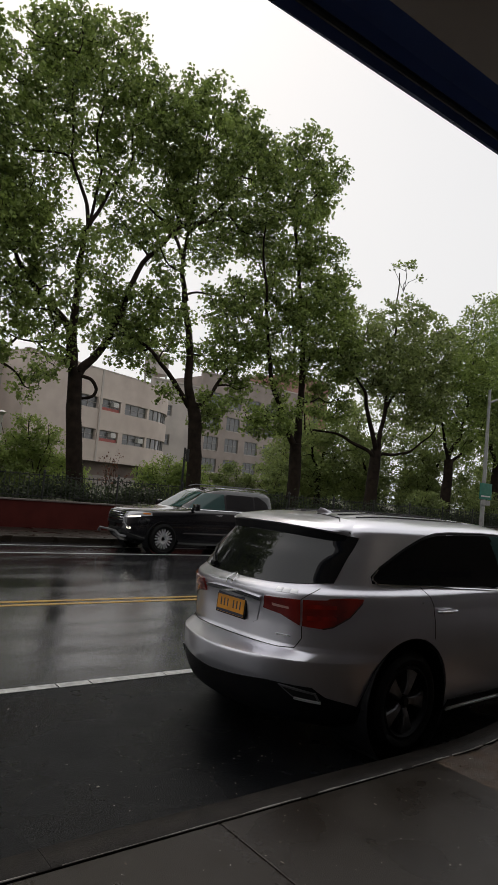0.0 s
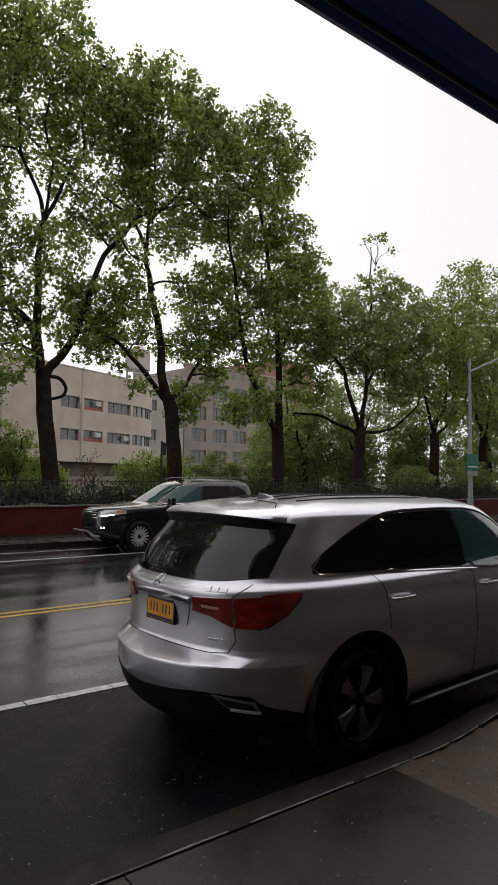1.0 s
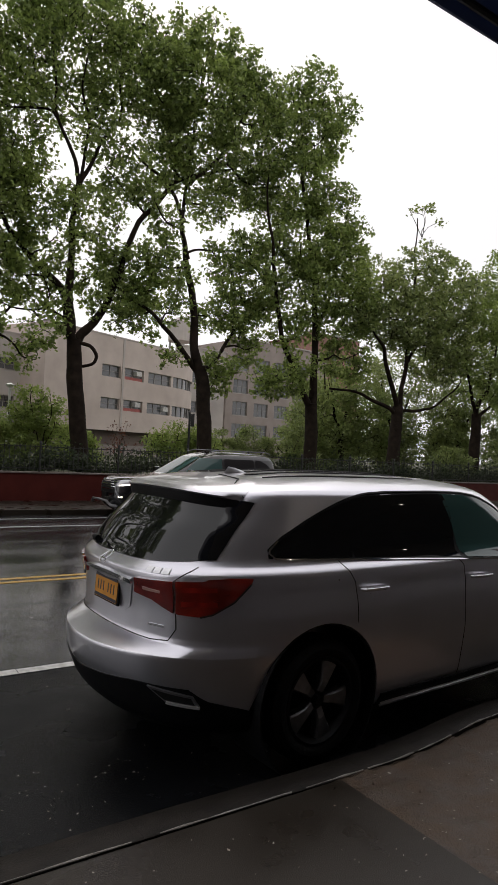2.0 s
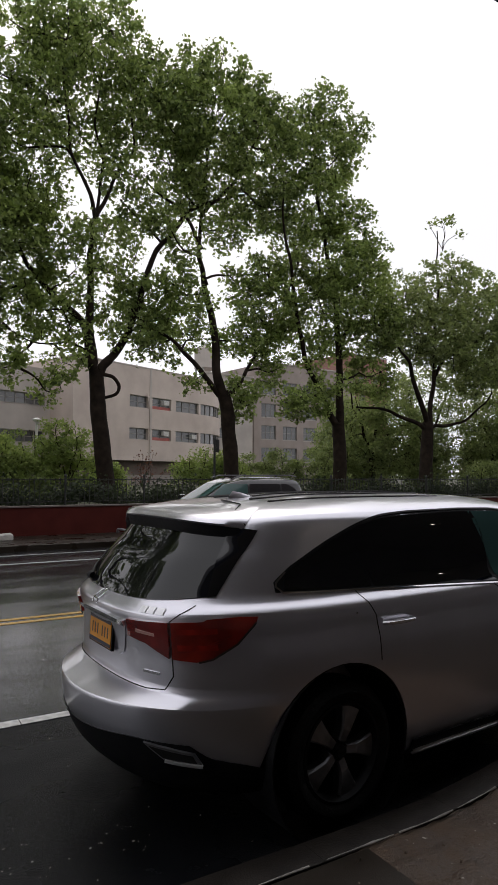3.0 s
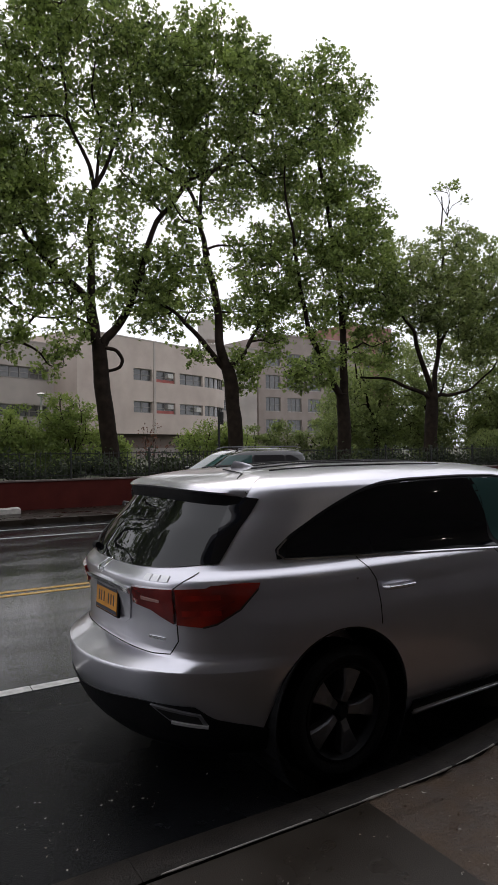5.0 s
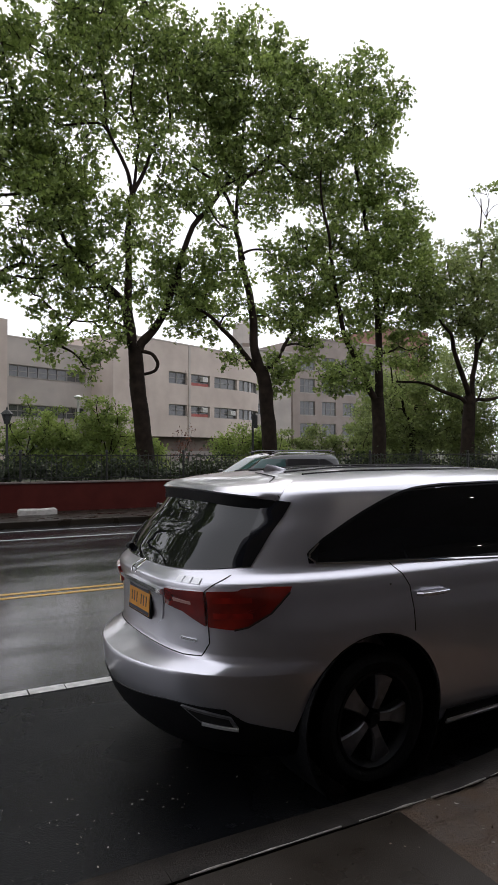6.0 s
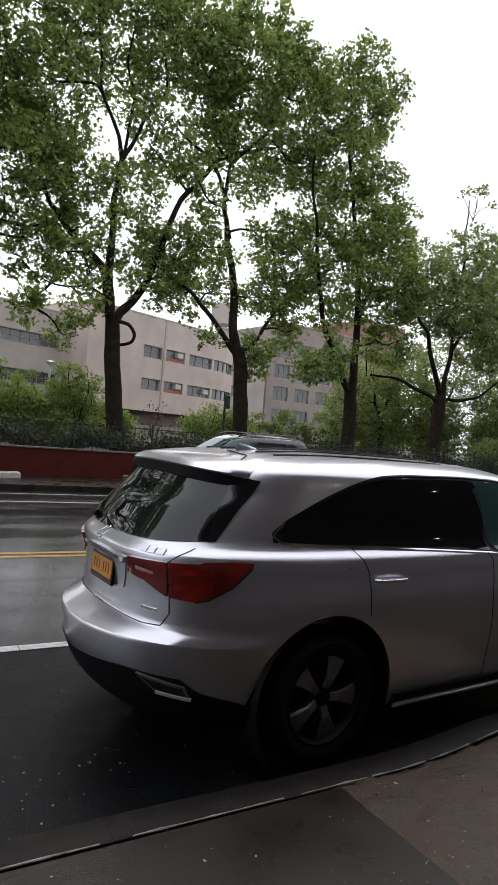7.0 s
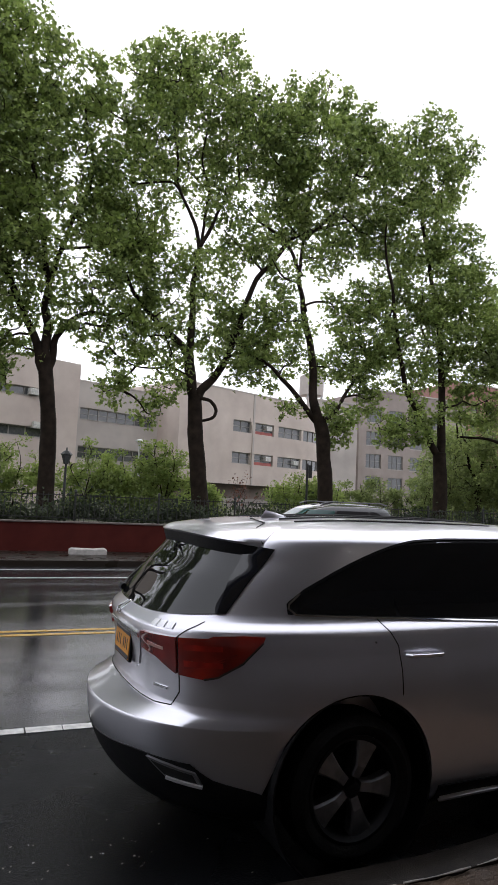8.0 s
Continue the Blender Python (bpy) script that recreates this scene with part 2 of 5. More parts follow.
def tube(points, radii, sides=8, bm=None, cap=True):
    """A tapered tube along a polyline."""
    bm = bm or bmesh.new()
    pts = [Vector(p) for p in points]
    rings, ref = [], Vector((0.31, 0.17, 0.93)).normalized()
    for i, p in enumerate(pts):
        d = (pts[min(i + 1, len(pts) - 1)] - pts[max(i - 1, 0)]).normalized()
        if abs(d.dot(ref)) > 0.97:
            ref = Vector((1, 0.1, 0))
        a = d.cross(ref).normalized()
        b = d.cross(a).normalized()
        rings.append([bm.verts.new(p + float(radii[i]) * (math.cos(2 * math.pi * k / sides) * a + math.sin(2 * math.pi * k / sides) * b)) for k in range(sides)])
    for r0, r1 in zip(rings, rings[1:]):
        for k in range(sides):
            bm.faces.new((r0[k], r0[(k + 1) % sides], r1[(k + 1) % sides], r1[k]))
    if cap:
        bm.faces.new(rings[0][::-1])
        bm.faces.new(rings[-1])
    return bm


def lathe(profile, seg, axis="y", bm=None, at=(0, 0, 0)):
    """Turns (radius, offset) rows round an axis; the profile is closed on itself."""
    bm = bm or bmesh.new()
    rings = []
    for k in range(seg):
        c, s = math.cos(2 * math.pi * k / seg), math.sin(2 * math.pi * k / seg)
        if axis == "y":
            rings.append([bm.verts.new((at[0] + r * c, at[1] + o, at[2] + r * s)) for r, o in profile])
        else:
            rings.append([bm.verts.new((at[0] + r * c, at[1] + r * s, at[2] + o)) for r, o in profile])
    n = len(profile)
    for k in range(seg):
        a, b = rings[k], rings[(k + 1) % seg]
        for i in range(n):
            j = (i + 1) % n
            bm.faces.new((a[i], a[j], b[j], b[i]))
    return bm


def curve_points(points, steps=5):
    """A smooth line through a few points."""
    p = [np.array(q, float) for q in points]
    p = [2 * p[0] - p[1]] + p + [2 * p[-1] - p[-2]]
    out = []
    for i in range(1, len(p) - 2):
        for k in range(steps):
            t = k / steps
            out.append(0.5 * (2 * p[i] + (p[i + 1] - p[i - 1]) * t + (2 * p[i - 1] - 5 * p[i] + 4 * p[i + 1] - p[i + 2]) * t * t + (3 * p[i] - p[i - 1] - 3 * p[i + 1] + p[i + 2]) * t ** 3))
    return out + [p[-2]]


# ---------------------------------------------------------------- ground
def sheet(name, x0, x1, y0, y1, z, mat, label, category):
    bm = bmesh.new()
    bm.faces.new([bm.verts.new(v) for v in ((x0, y0, z), (x1, y0, z), (x1, y1, z), (x0, y1, z))])
    return whole(name, bm, mat, label, category, kind="structure")


ROAD_N, REPAVED, KERB_FAR, WALL_Y = -1.18, 3.5, 12.6, 15.2
sheet("ground", -1800, 1800, -1800, 1800, -0.06, PARK_SOIL, "dark ground that runs to the horizon", "ground")
box_road = box(-250, 350, REPAVED, KERB_FAR, -0.05, 0.0)
whole("road", box_road, ASPHALT, "worn wet grey asphalt road with a soft shine", "road", kind="structure")
whole("road_patched", box(-250, 350, 1.36, REPAVED, -0.05, 0.003), ASPHALT_MID, "dark wet asphalt between the centre and parking lines", "road", kind="structure")
whole("road_repaved", box(-250, 350, ROAD_N, 1.359, -0.05, 0.004), ASPHALT_NEW, "darker repaved wet asphalt beside the kerb", "road", kind="structure")


def marking(name, y, width, mat, label, z, x0=-120, x1=200):
    whole(name, box(x0, x1, y - width / 2, y + width / 2, z, z + 0.004), mat, label, "road marking", kind="structure")


marking("yellow_marking", 4.83, 0.10, YELLOW_LINE, "yellow centre line painted on wet asphalt", 0.001)
marking("yellow_marking", 5.06, 0.10, YELLOW_LINE, "yellow centre line painted on wet asphalt", 0.001)
marking("edge_marking", 10.44, 0.11, WHITE_LINE, "thin white edge line on wet asphalt", 0.001)
marking("edge_marking", 11.9, 0.07, WHITE_LINE, "faint white edge line beside the far kerb", 0.001)
# the parking lane line is broken by tar cracks into separate lengths
rng = random.Random(5)
x = -12.0
lane_line = thing("parking_line", "white parking lane line cracked into short lengths", "road marking", kind="structure")
while x < 14:
    d = rng.uniform(0.12, 0.5)
    part("line_piece", box(x, x + d - rng.uniform(0.006, 0.016), 1.345 + rng.uniform(-0.006, 0.004), 1.455 + rng.uniform(-0.005, 0.005), 0.005, 0.009), WHITE_LINE, lane_line)
    x += d


def kerb_shift(x):
    return 0.0 if x < 0.1 else 0.14 * (1 - math.exp(-(x - 0.1) * 1.1)) * min(1, x)


# near pavement: slabs with joints, kerb stones, a thin pale edge line, an open tree pit
SIDE_Z = 0.14
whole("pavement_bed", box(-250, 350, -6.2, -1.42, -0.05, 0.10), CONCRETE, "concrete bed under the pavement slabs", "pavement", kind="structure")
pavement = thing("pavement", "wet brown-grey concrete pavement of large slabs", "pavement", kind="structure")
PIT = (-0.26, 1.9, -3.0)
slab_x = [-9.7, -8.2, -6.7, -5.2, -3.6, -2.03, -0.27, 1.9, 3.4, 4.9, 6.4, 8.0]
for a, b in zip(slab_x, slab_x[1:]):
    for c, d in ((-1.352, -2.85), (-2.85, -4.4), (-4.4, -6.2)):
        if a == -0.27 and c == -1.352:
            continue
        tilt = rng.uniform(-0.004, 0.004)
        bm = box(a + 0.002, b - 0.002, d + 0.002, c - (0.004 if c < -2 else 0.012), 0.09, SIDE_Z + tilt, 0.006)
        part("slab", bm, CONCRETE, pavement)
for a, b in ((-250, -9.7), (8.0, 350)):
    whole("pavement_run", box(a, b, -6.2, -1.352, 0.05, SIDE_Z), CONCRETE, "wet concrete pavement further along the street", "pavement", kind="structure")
kerb = thing("kerb", "wet worn granite kerb with a thin pale edge", "kerb", kind="structure")
x = -14.0
while x < 16:
    d = rng.choice((0.9, 1.2, 1.5)) if x < -0.5 or x > 3 else 0.42
    bm = bmesh.new()
    rows = []
    for k in range(5):
        xx = x + 0.001 + (d - 0.002) * k / 4
        s, h = kerb_shift(xx), SIDE_Z + 0.006 * noise.noise((xx * 1.3, 0, 0)) + 0.3 * kerb_shift(xx)
        rows.append([bm.verts.new(v) for v in ((xx, -1.338 + s, -0.04), (xx, -1.338 + s, h - 0.006), (xx, -1.33 + s, h), (xx, -1.165 + s, h - 0.004), (xx, -1.143 + s, h - 0.022), (xx, -1.122 + s, -0.04))])
    for r0, r1 in zip(rows, rows[1:]):
        for i in range(6):
            bm.faces.new((r0[i], r0[(i + 1) % 6], r1[(i + 1) % 6], r1[i]))
    bm.faces.new(rows[0])
    bm.faces.new(rows[-1][::-1])
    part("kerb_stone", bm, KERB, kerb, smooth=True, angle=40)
    e = [(xx, -1.345 + kerb_shift(xx), SIDE_Z + 0.3 * kerb_shift(xx) + 0.004) for xx in np.linspace(x + d * 0.12 * rng.random(), x + d - d * 0.15 * rng.random(), 7)]
    part("kerb_edge", tube(e, [0.002 + 0.005 * rng.random() ** 2 for _ in e], 6), PALE_EDGE, kerb, "thin pale line along the kerb edge")
    x += d
for a, b in ((-250, -14), (16.5, 350)):
    whole("kerb_run", box(a, b, -1.34, -1.17, -0.04, SIDE_Z, 0.01), KERB, "granite kerb further along the street", "kerb", kind="structure")
bm = bmesh.new()
n_x, n_y = 46, 40
grid = [[bm.verts.new((PIT[0] - 0.11 + 2.3 * i / n_x + (0.035 * noise.noise((j * 0.35, 1, 5)) + 0.03 * noise.noise((j * 1.9, 4, 5))) * max(0, 1 - i / 8), -1.34 + kerb_shift(PIT[0] - 0.11 + 2.3 * i / n_x) * (1 - j / n_y) - 1.55 * j / n_y, 0.126 + 0.018 * noise.noise((i * 0.11, j * 0.13, 3)) + 0.022 * noise.noise((i * 0.45, j * 0.45, 7)) + 0.008 * noise.noise((i * 1.7, j * 1.7, 9)) + 0.10 * kerb_shift(2.2 * i / n_x) * (1 - j / n_y))) for j in range(n_y + 1)] for i in range(n_x + 1)]
for i in range(n_x):
    for j in range(n_y):
        bm.faces.new((grid[i][j], grid[i][j + 1], grid[i + 1][j + 1], grid[i + 1][j]))
whole("tree_pit_soil", bm, SOIL, "bare wet brown soil of an open tree pit", "soil", kind="structure", smooth=True)


def litter(name, boxes, count, size, z, label, seed):
    """Small torn leaves and paper flakes scattered over a few stretches."""
    r = random.Random(seed)
    bm = bmesh.new()
    for k in range(count):
        x0, x1, y0, y1 = boxes[k % len(boxes)]
        cx, cy, a, s = r.uniform(x0, x1), r.uniform(y0, y1), r.uniform(0, 6.28), size * r.uniform(0.35, 1.0) * (2.2 if r.random() < 0.06 else 1)
        w = s * r.uniform(0.25, 0.7)
        vs = []
        for q, (u, v) in enumerate(((-1, 0), (-0.2, 0.9), (0.6, 0.7), (1, 0.1), (0.5, -0.8), (-0.4, -0.8))):
            u, v = u * s * r.uniform(0.7, 1.1), v * w * r.uniform(0.6, 1.2)
            vs.append(bm.verts.new((cx + u * math.cos(a) - v * math.sin(a), cy + u * math.sin(a) + v * math.cos(a), z + 0.004 + 0.006 * r.random())))
        bm.faces.new(vs)
    return whole(name, bm, LITTER, label, "litter", kind="stuff")


litter("road_litter", [(-3.2, -0.9, -1.1, 0.2), (-2.0, -1.1, -1.0, -0.1), (-5, -0.5, -1.1, 1.2), (-3, 0, 1.6, 3.4), (-2.6, -0.9, -0.9, -0.2)], 130, 0.0095, 0.004, "scattered pale leaf bits on the wet asphalt", 3)
litter("pavement_litter", [(-3.5, -0.3, -2.6, -1.4), (-0.2, 1.2, -2.6, -1.5), (-0.3, 1.4, -2.8, -1.4), (-6, -0.3, -3.2, -1.4)], 420, 0.008, SIDE_Z, "tiny leaf bits on the wet pavement", 4)

# loose clods and pebbles on the soil
r = random.Random(21)
bm = bmesh.new()
for k in range(110):
    cx, cy, a = r.uniform(PIT[0] - 0.08, 1.7), r.uniform(-2.85, -1.42), 0.005 + 0.011 * r.random() ** 3
    c = Vector((cx, cy, 0.128 + 0.016 * noise.noise(((cx + 0.37) * 9, (cy + 1.34) * 11, 7)) + 0.10 * kerb_shift(max(0.0, cx)) * max(0.0, 1 + (cy + 1.34) / 1.55)))
    top = bm.verts.new(c + Vector((0, 0, a * 0.45)))
    ring = [bm.verts.new(c + Vector((a * r.uniform(0.7, 1.4) * math.cos(q * 1.257), a * r.uniform(0.7, 1.4) * math.sin(q * 1.257), -0.012))) for q in range(5)]
    for q in range(5):
        bm.faces.new((top, ring[q], ring[(q + 1) % 5]))
whole("soil_clods", bm, SOIL, "small loose clods on the wet soil", "soil", kind="stuff")

# far pavement, kerb, park wall and fence
whole("far_pavement", box(-250, 350, KERB_FAR + 0.16, WALL_Y + 0.02, -0.04, 0.14), CONCRETE, "wet grey pavement along the park wall", "pavement", kind="structure")
whole("far_kerb", box(-250, 350, KERB_FAR, KERB_FAR + 0.155, -0.04, 0.145, 0.01), CONCRETE, "granite kerb along the park side", "kerb", kind="structure")
whole("park_wall", box(-120, 160, WALL_Y, WALL_Y + 0.35, 0.10, 0.93), RED_BRICK, "low dark red brick retaining wall", "wall", kind="structure")
coping = thing("wall_coping", "weathered stone coping slabs on the red wall", "coping", kind="structure")
for k in range(50):
    part("coping_slab", box(-12 + k * 1.2 + 0.006, -12 + (k + 1) * 1.2 - 0.006, WALL_Y - 0.03, WALL_Y + 0.38, 0.932, 0.975, 0.008), COPING, coping)
whole("park_ground", box(-120, 160, WALL_Y + 0.35, 140, -0.05, 0.92), PARK_SOIL, "dark planted park ground behind the wall", "ground", kind="structure")

# ---------------------------------------------------------------- park fence
FENCE_Y = WALL_Y + 0.19
fence = thing("park_fence", "black iron picket fence on the red wall", "fence", Matrix.Translation((0, FENCE_Y, 0.975)))
for x0 in range(-10, 40, 10):
    for z in (0.10, 0.74):
        part("rail", box(x0, x0 + 10, -0.016, 0.016, z - 0.012, z + 0.012), IRON, fence)
picket = finish("picket", tube([(0, 0, 0), (0, 0, 0.74), (0, 0, 0.765), (0, 0, 0.80)], [0.009, 0.009, 0.014, 0.002], 5), IRON)
for k in range(290):
    ob = new("picket", picket)
    ob.parent, ob.location = fence, (-6 + k * 0.145, 0, 0)
post = finish("post", lathe([(0.0, 0), (0.032, 0), (0.032, 0.82), (0.05, 0.84), (0.035, 0.9), (0.0, 0.92)], 8, "z"), IRON)
for k in range(20):
    ob = new("post", post)
    ob.parent, ob.location = fence, (-9.4 + k * 2.45, 0, 0)
# wire mesh that hangs behind the pickets
bm = bmesh.new()
for k in range(-40, 330):
    for s in (-1, 1):
        x0 = -8 + k * 0.11
        a, b, w = Vector((x0, 0.03, 0.05)), Vector((x0 + s * 0.62, 0.03, 0.67)), Vector((0.003, 0, 0))
        bm.faces.new([bm.verts.new(v) for v in (a - w, a + w, b + w, b - w)])
part("wire_mesh", bm, material("dull_wire", (0.09, 0.09, 0.085), 0.6, 0.3, spot=(0.06, 0.06, 0.055), scale=5), fence, "grey diamond wire mesh")

# ---------------------------------------------------------------- trees
def leaf_mesh(name, centres, size, mat, seed, droop=0.35, lobed=False):
    """Many small bent leaves: folded kites, or palmate leaves with two side lobes, mostly face up."""
    r = np.random.RandomState(seed)
    n = len(centres)
    up = r.normal(size=(n, 3)) * 0.62 + (0, 0, 0.75)
    up /= np.linalg.norm(up, axis=1)[:, None]
    d = np.cross(up, r.normal(size=(n, 3)) + (0, 0, 0.01)) - (0, 0, droop)
    d /= np.linalg.norm(d, axis=1)[:, None] + 1e-9
    s = np.cross(d, up)
    s /= np.linalg.norm(s, axis=1)[:, None] + 1e-9
    L = (size * r.uniform(0.6, 1.2, n))[:, None]
    c = np.asarray(centres)
    if lobed:
        half = [(s * q * 0.55 + d * 0.02 - up * 0.13, s * q * 0.24 + d * 0.17 - up * 0.04) for q in (1, -1)]
        v = np.stack([c - d * L * 0.42, c + L * half[0][0], c + L * half[0][1], c + L * (d * 0.56 - up * 0.12), c + L * half[1][1], c + L * half[1][0]], 1).reshape(-1, 3)
        q = np.arange(n)[:, None] * 6
        f = np.concatenate([q + (0, 1, 2), q + (0, 2, 3), q + (0, 3, 4), q + (0, 4, 5)], 1).reshape(-1, 3)
    else:
        v = np.stack([c - d * L * 0.5, c + s * L * 0.42 + up * L * 0.12, c + d * L * 0.55, c - s * L * 0.42 + up * L * 0.12], 1).reshape(-1, 3)
        q = np.arange(n)[:, None] * 4
        f = np.concatenate([q + (0, 1, 2), q + (0, 2, 3)], 1).reshape(-1, 3)
    me = bpy.data.meshes.new(name)
    me.from_pydata(v.tolist(), [], f.tolist())
    me.materials.append(mat)
    return me


def grow(limbs, blobs, base, seed, clumps, leaves, spread, bm, depth=2.2):
    """Adds twigs from the nearest limb to leaf sprays inside the crown's parts; returns the leaf centres."""
    r = np.random.RandomState(seed)
    nodes = [np.array(p) for l in limbs for p in l[1:]]
    weight = np.array([b[2] ** 2.2 for b in blobs])
    weight /= weight.sum()
    tips = []
    for k in range(clumps):
        b = blobs[r.choice(len(blobs), p=weight)]
        for _ in range(40):
            u = r.uniform(-1, 1, 3)
            w = np.array((b[0] + u[0] * b[2], b[3] + u[1] * min(depth, b[2]), b[1] + u[2] * b[2]))
            if np.linalg.norm(u) < 1 and noise.noise((w[0] * 0.85 + seed * 7.3, w[1] * 0.85, w[2] * 1.05)) > -0.24:
                break
        tips.append(w)
    centres, arr = [], np.array(nodes)
    tips.sort(key=lambda p: ((arr - p) ** 2).sum(1).min())
    for t in tips:
        gap = np.linalg.norm(arr - t, axis=1) + 0.25 * np.maximum(0, arr[:, 2] - t[2])
        a = arr[gap.argmin()]
        size = np.linalg.norm(t - a)
        mid = (a + t) / 2 + r.normal(size=3) * 0.10 * size + (0, 0, 0.08 * size)
        if size > 0.15:
            tube([a, mid, t], [0.012 + 0.010 * min(size, 2.5), 0.010 + 0.004 * min(size, 2), 0.006], 4, bm, cap=False)
        arr = np.concatenate([arr, [mid, t]])
        n = int(leaves * r.uniform(0.45, 1.4))
        u = r.normal(size=(n, 3))
        u /= np.linalg.norm(u, axis=1)[:, None]
        wide = spread * r.uniform(1.1, 1.9)
        centres.append(t + u * (r.uniform(0, 1, (n, 1)) ** 0.45) * wide * np.array((1, 1, 0.7)))
        m = n // 5
        if size > 0.3 and m:
            f = r.uniform(0, 1, (m, 1))
            centres.append(mid * (1 - f) + t * f + r.normal(size=(m, 3)) * spread * 0.35)
    return np.concatenate(centres)


def tree(name, label, base, limbs, radii, blobs, seed, clumps=330, leaves=46, spread=0.29, size=0.155, leafmat=None, group="plane trees in the park", depth=2.2, lobed=False, bare=(0,)):
    """limbs: lines of (x, z) or (x, z, y offset) in the street's own plan; radii: start and end of each."""
    r = random.Random(seed)
    ob = thing(name, label, "tree", Matrix.Translation(base), group)
    bm = bmesh.new()
    loc = []
    for i, (l, (r0, r1)) in enumerate(zip(limbs, radii)):
        bow = 0 if i == 0 else r.uniform(-0.9, 0.9)
        pts = [(p[0] - base[0], (p[2] if len(p) > 2 else bow * k / max(1, len(l) - 1)), p[1] - base[2]) for k, p in enumerate(l)]
        pts = [np.array(p) for p in curve_points(pts, 6)]
        wob = 0.03 if i == 0 else 0.10
        for k in range(1, len(pts) - 1):
            q = Vector(pts[k]) * 0.9
            pts[k] = pts[k] + wob * np.array([noise.noise(q + Vector((seed, j * 9.1, i))) for j in range(3)]) * 1.6
        loc.append(pts)
        n = len(pts)
        rad = [(r0 + (r1 - r0) * (k / (n - 1)) ** 0.8) * (1 + 0.10 * noise.noise((k * 0.9, seed, i))) for k in range(n)]
        if i == 0:
            pts = [np.array((pts[0][0], 0, -0.2))] + pts
            rad = [r0 * 1.5] + [r0 * 1.25] + rad[1:]
        tube(pts, rad, 12 if i == 0 else 8, bm)
    local = [(b[0] - base[0], b[1] - base[2], b[2], (b[3] if len(b) > 3 else r.uniform(-0.45, 0.45))) for b in blobs]
    # a side limb to the heart of each part of the crown
    nodes = [q for i, l in enumerate(loc) if i not in bare for q in l[2:]]
    for b in local:
        c = np.array((b[0], b[3], b[1]))
        if b[2] < 0.55 or not size > 0.12:
            continue
        q = min(nodes, key=lambda n: np.linalg.norm(n - c) + 0.6 * max(0, n[2] - c[2]))
        d = np.linalg.norm(c - q)
        if d < 0.5:
            continue
        k1, k2 = (np.array([r.uniform(-0.14, 0.14) * d, r.uniform(-0.14, 0.14) * d, r.uniform(-0.02, 0.14) * d]) for _ in range(2))
        side = curve_points([q, q * 0.66 + c * 0.34 + k1, q * 0.3 + c * 0.7 + k2, c, c + (c - q) * min(0.5, 0.7 * b[2] / d) + np.array([r.uniform(-0.3, 0.3), 0, 0.3 * b[2]])], 3)
        n = len(side)
        tube(side, [0.014 + min(0.055, 0.02 + 0.012 * d) * (1 - k / (n - 1)) for k in range(n)], 6, bm)
        loc.append(side)
        nodes += list(side[2:])
    centres = grow([l for i, l in enumerate(loc) if i not in bare], local, base, seed, clumps, leaves, spread, bm, depth)
    part("trunk", bm, BARK, ob, "dark mottled wet bark", smooth=True, angle=60)
    crown = new("crown", leaf_mesh("crown", centres, size, leafmat or LEAVES, seed, lobed=lobed))
    crown.parent = ob
    tagged(crown, "fresh green spring leaves", kind="stuff")
    return ob


TY = 19.0
PLANE = dict(leaves=16, spread=0.25, size=0.165, depth=1.9, lobed=True)
first = tree("plane_tree", "tall plane tree with a leaning dark trunk, fresh leaves", (-0.15, TY, 0.9),
     [[(-0.15, 0.9), (-0.24, 4.2), (-0.5, 6.1)], [(-0.56, 5.9), (-1.2, 7.6), (-2.1, 9.3), (-3.1, 11.3), (-3.7, 14)], [(-0.48, 5.9), (-0.5, 7.8), (-0.7, 10.0), (-1.4, 13), (-2.2, 16.4)],
      [(-0.35, 6.0), (0.1, 7.5), (0.8, 8.1), (1.7, 8.3), (2.6, 8.7)], [(-0.6, 8.6), (0.0, 11), (0.6, 13.2), (0.2, 15.6)]],
     [(0.29, 0.24), (0.17, 0.05), (0.19, 0.04), (0.14, 0.03), (0.10, 0.03)],
     [(-2.4, 16.8, 2.2), (-1.5, 13.8, 2.2), (-3.8, 14.0, 2.3), (-0.6, 15.6, 1.7), (0.5, 13.2, 1.4), (0.8, 16.2, 0.9), (-2.6, 10.8, 2.1), (-0.2, 10.8, 1.8), (1.6, 10.3, 1.5), (1.2, 12.0, 1.3), (-0.8, 8.7, 1.1), (0.9, 8.6, 0.9), (2.6, 8.9, 1.0), (-3.2, 8.4, 1.3), (-2.2, 6.9, 0.9), (0.3, 17.0, 0.6), (-1.7, 8.4, 0.9), (-2.4, 5.6, 0.8), (-1.2, 6.6, 0.6), (0.6, 7.4, 0.6), (1.8, 7.6, 0.6), (-3.2, 6.8, 0.7), (-0.2, 7.2, 0.4), (1.4, 6.8, 0.4)], 11, 2000, **PLANE)
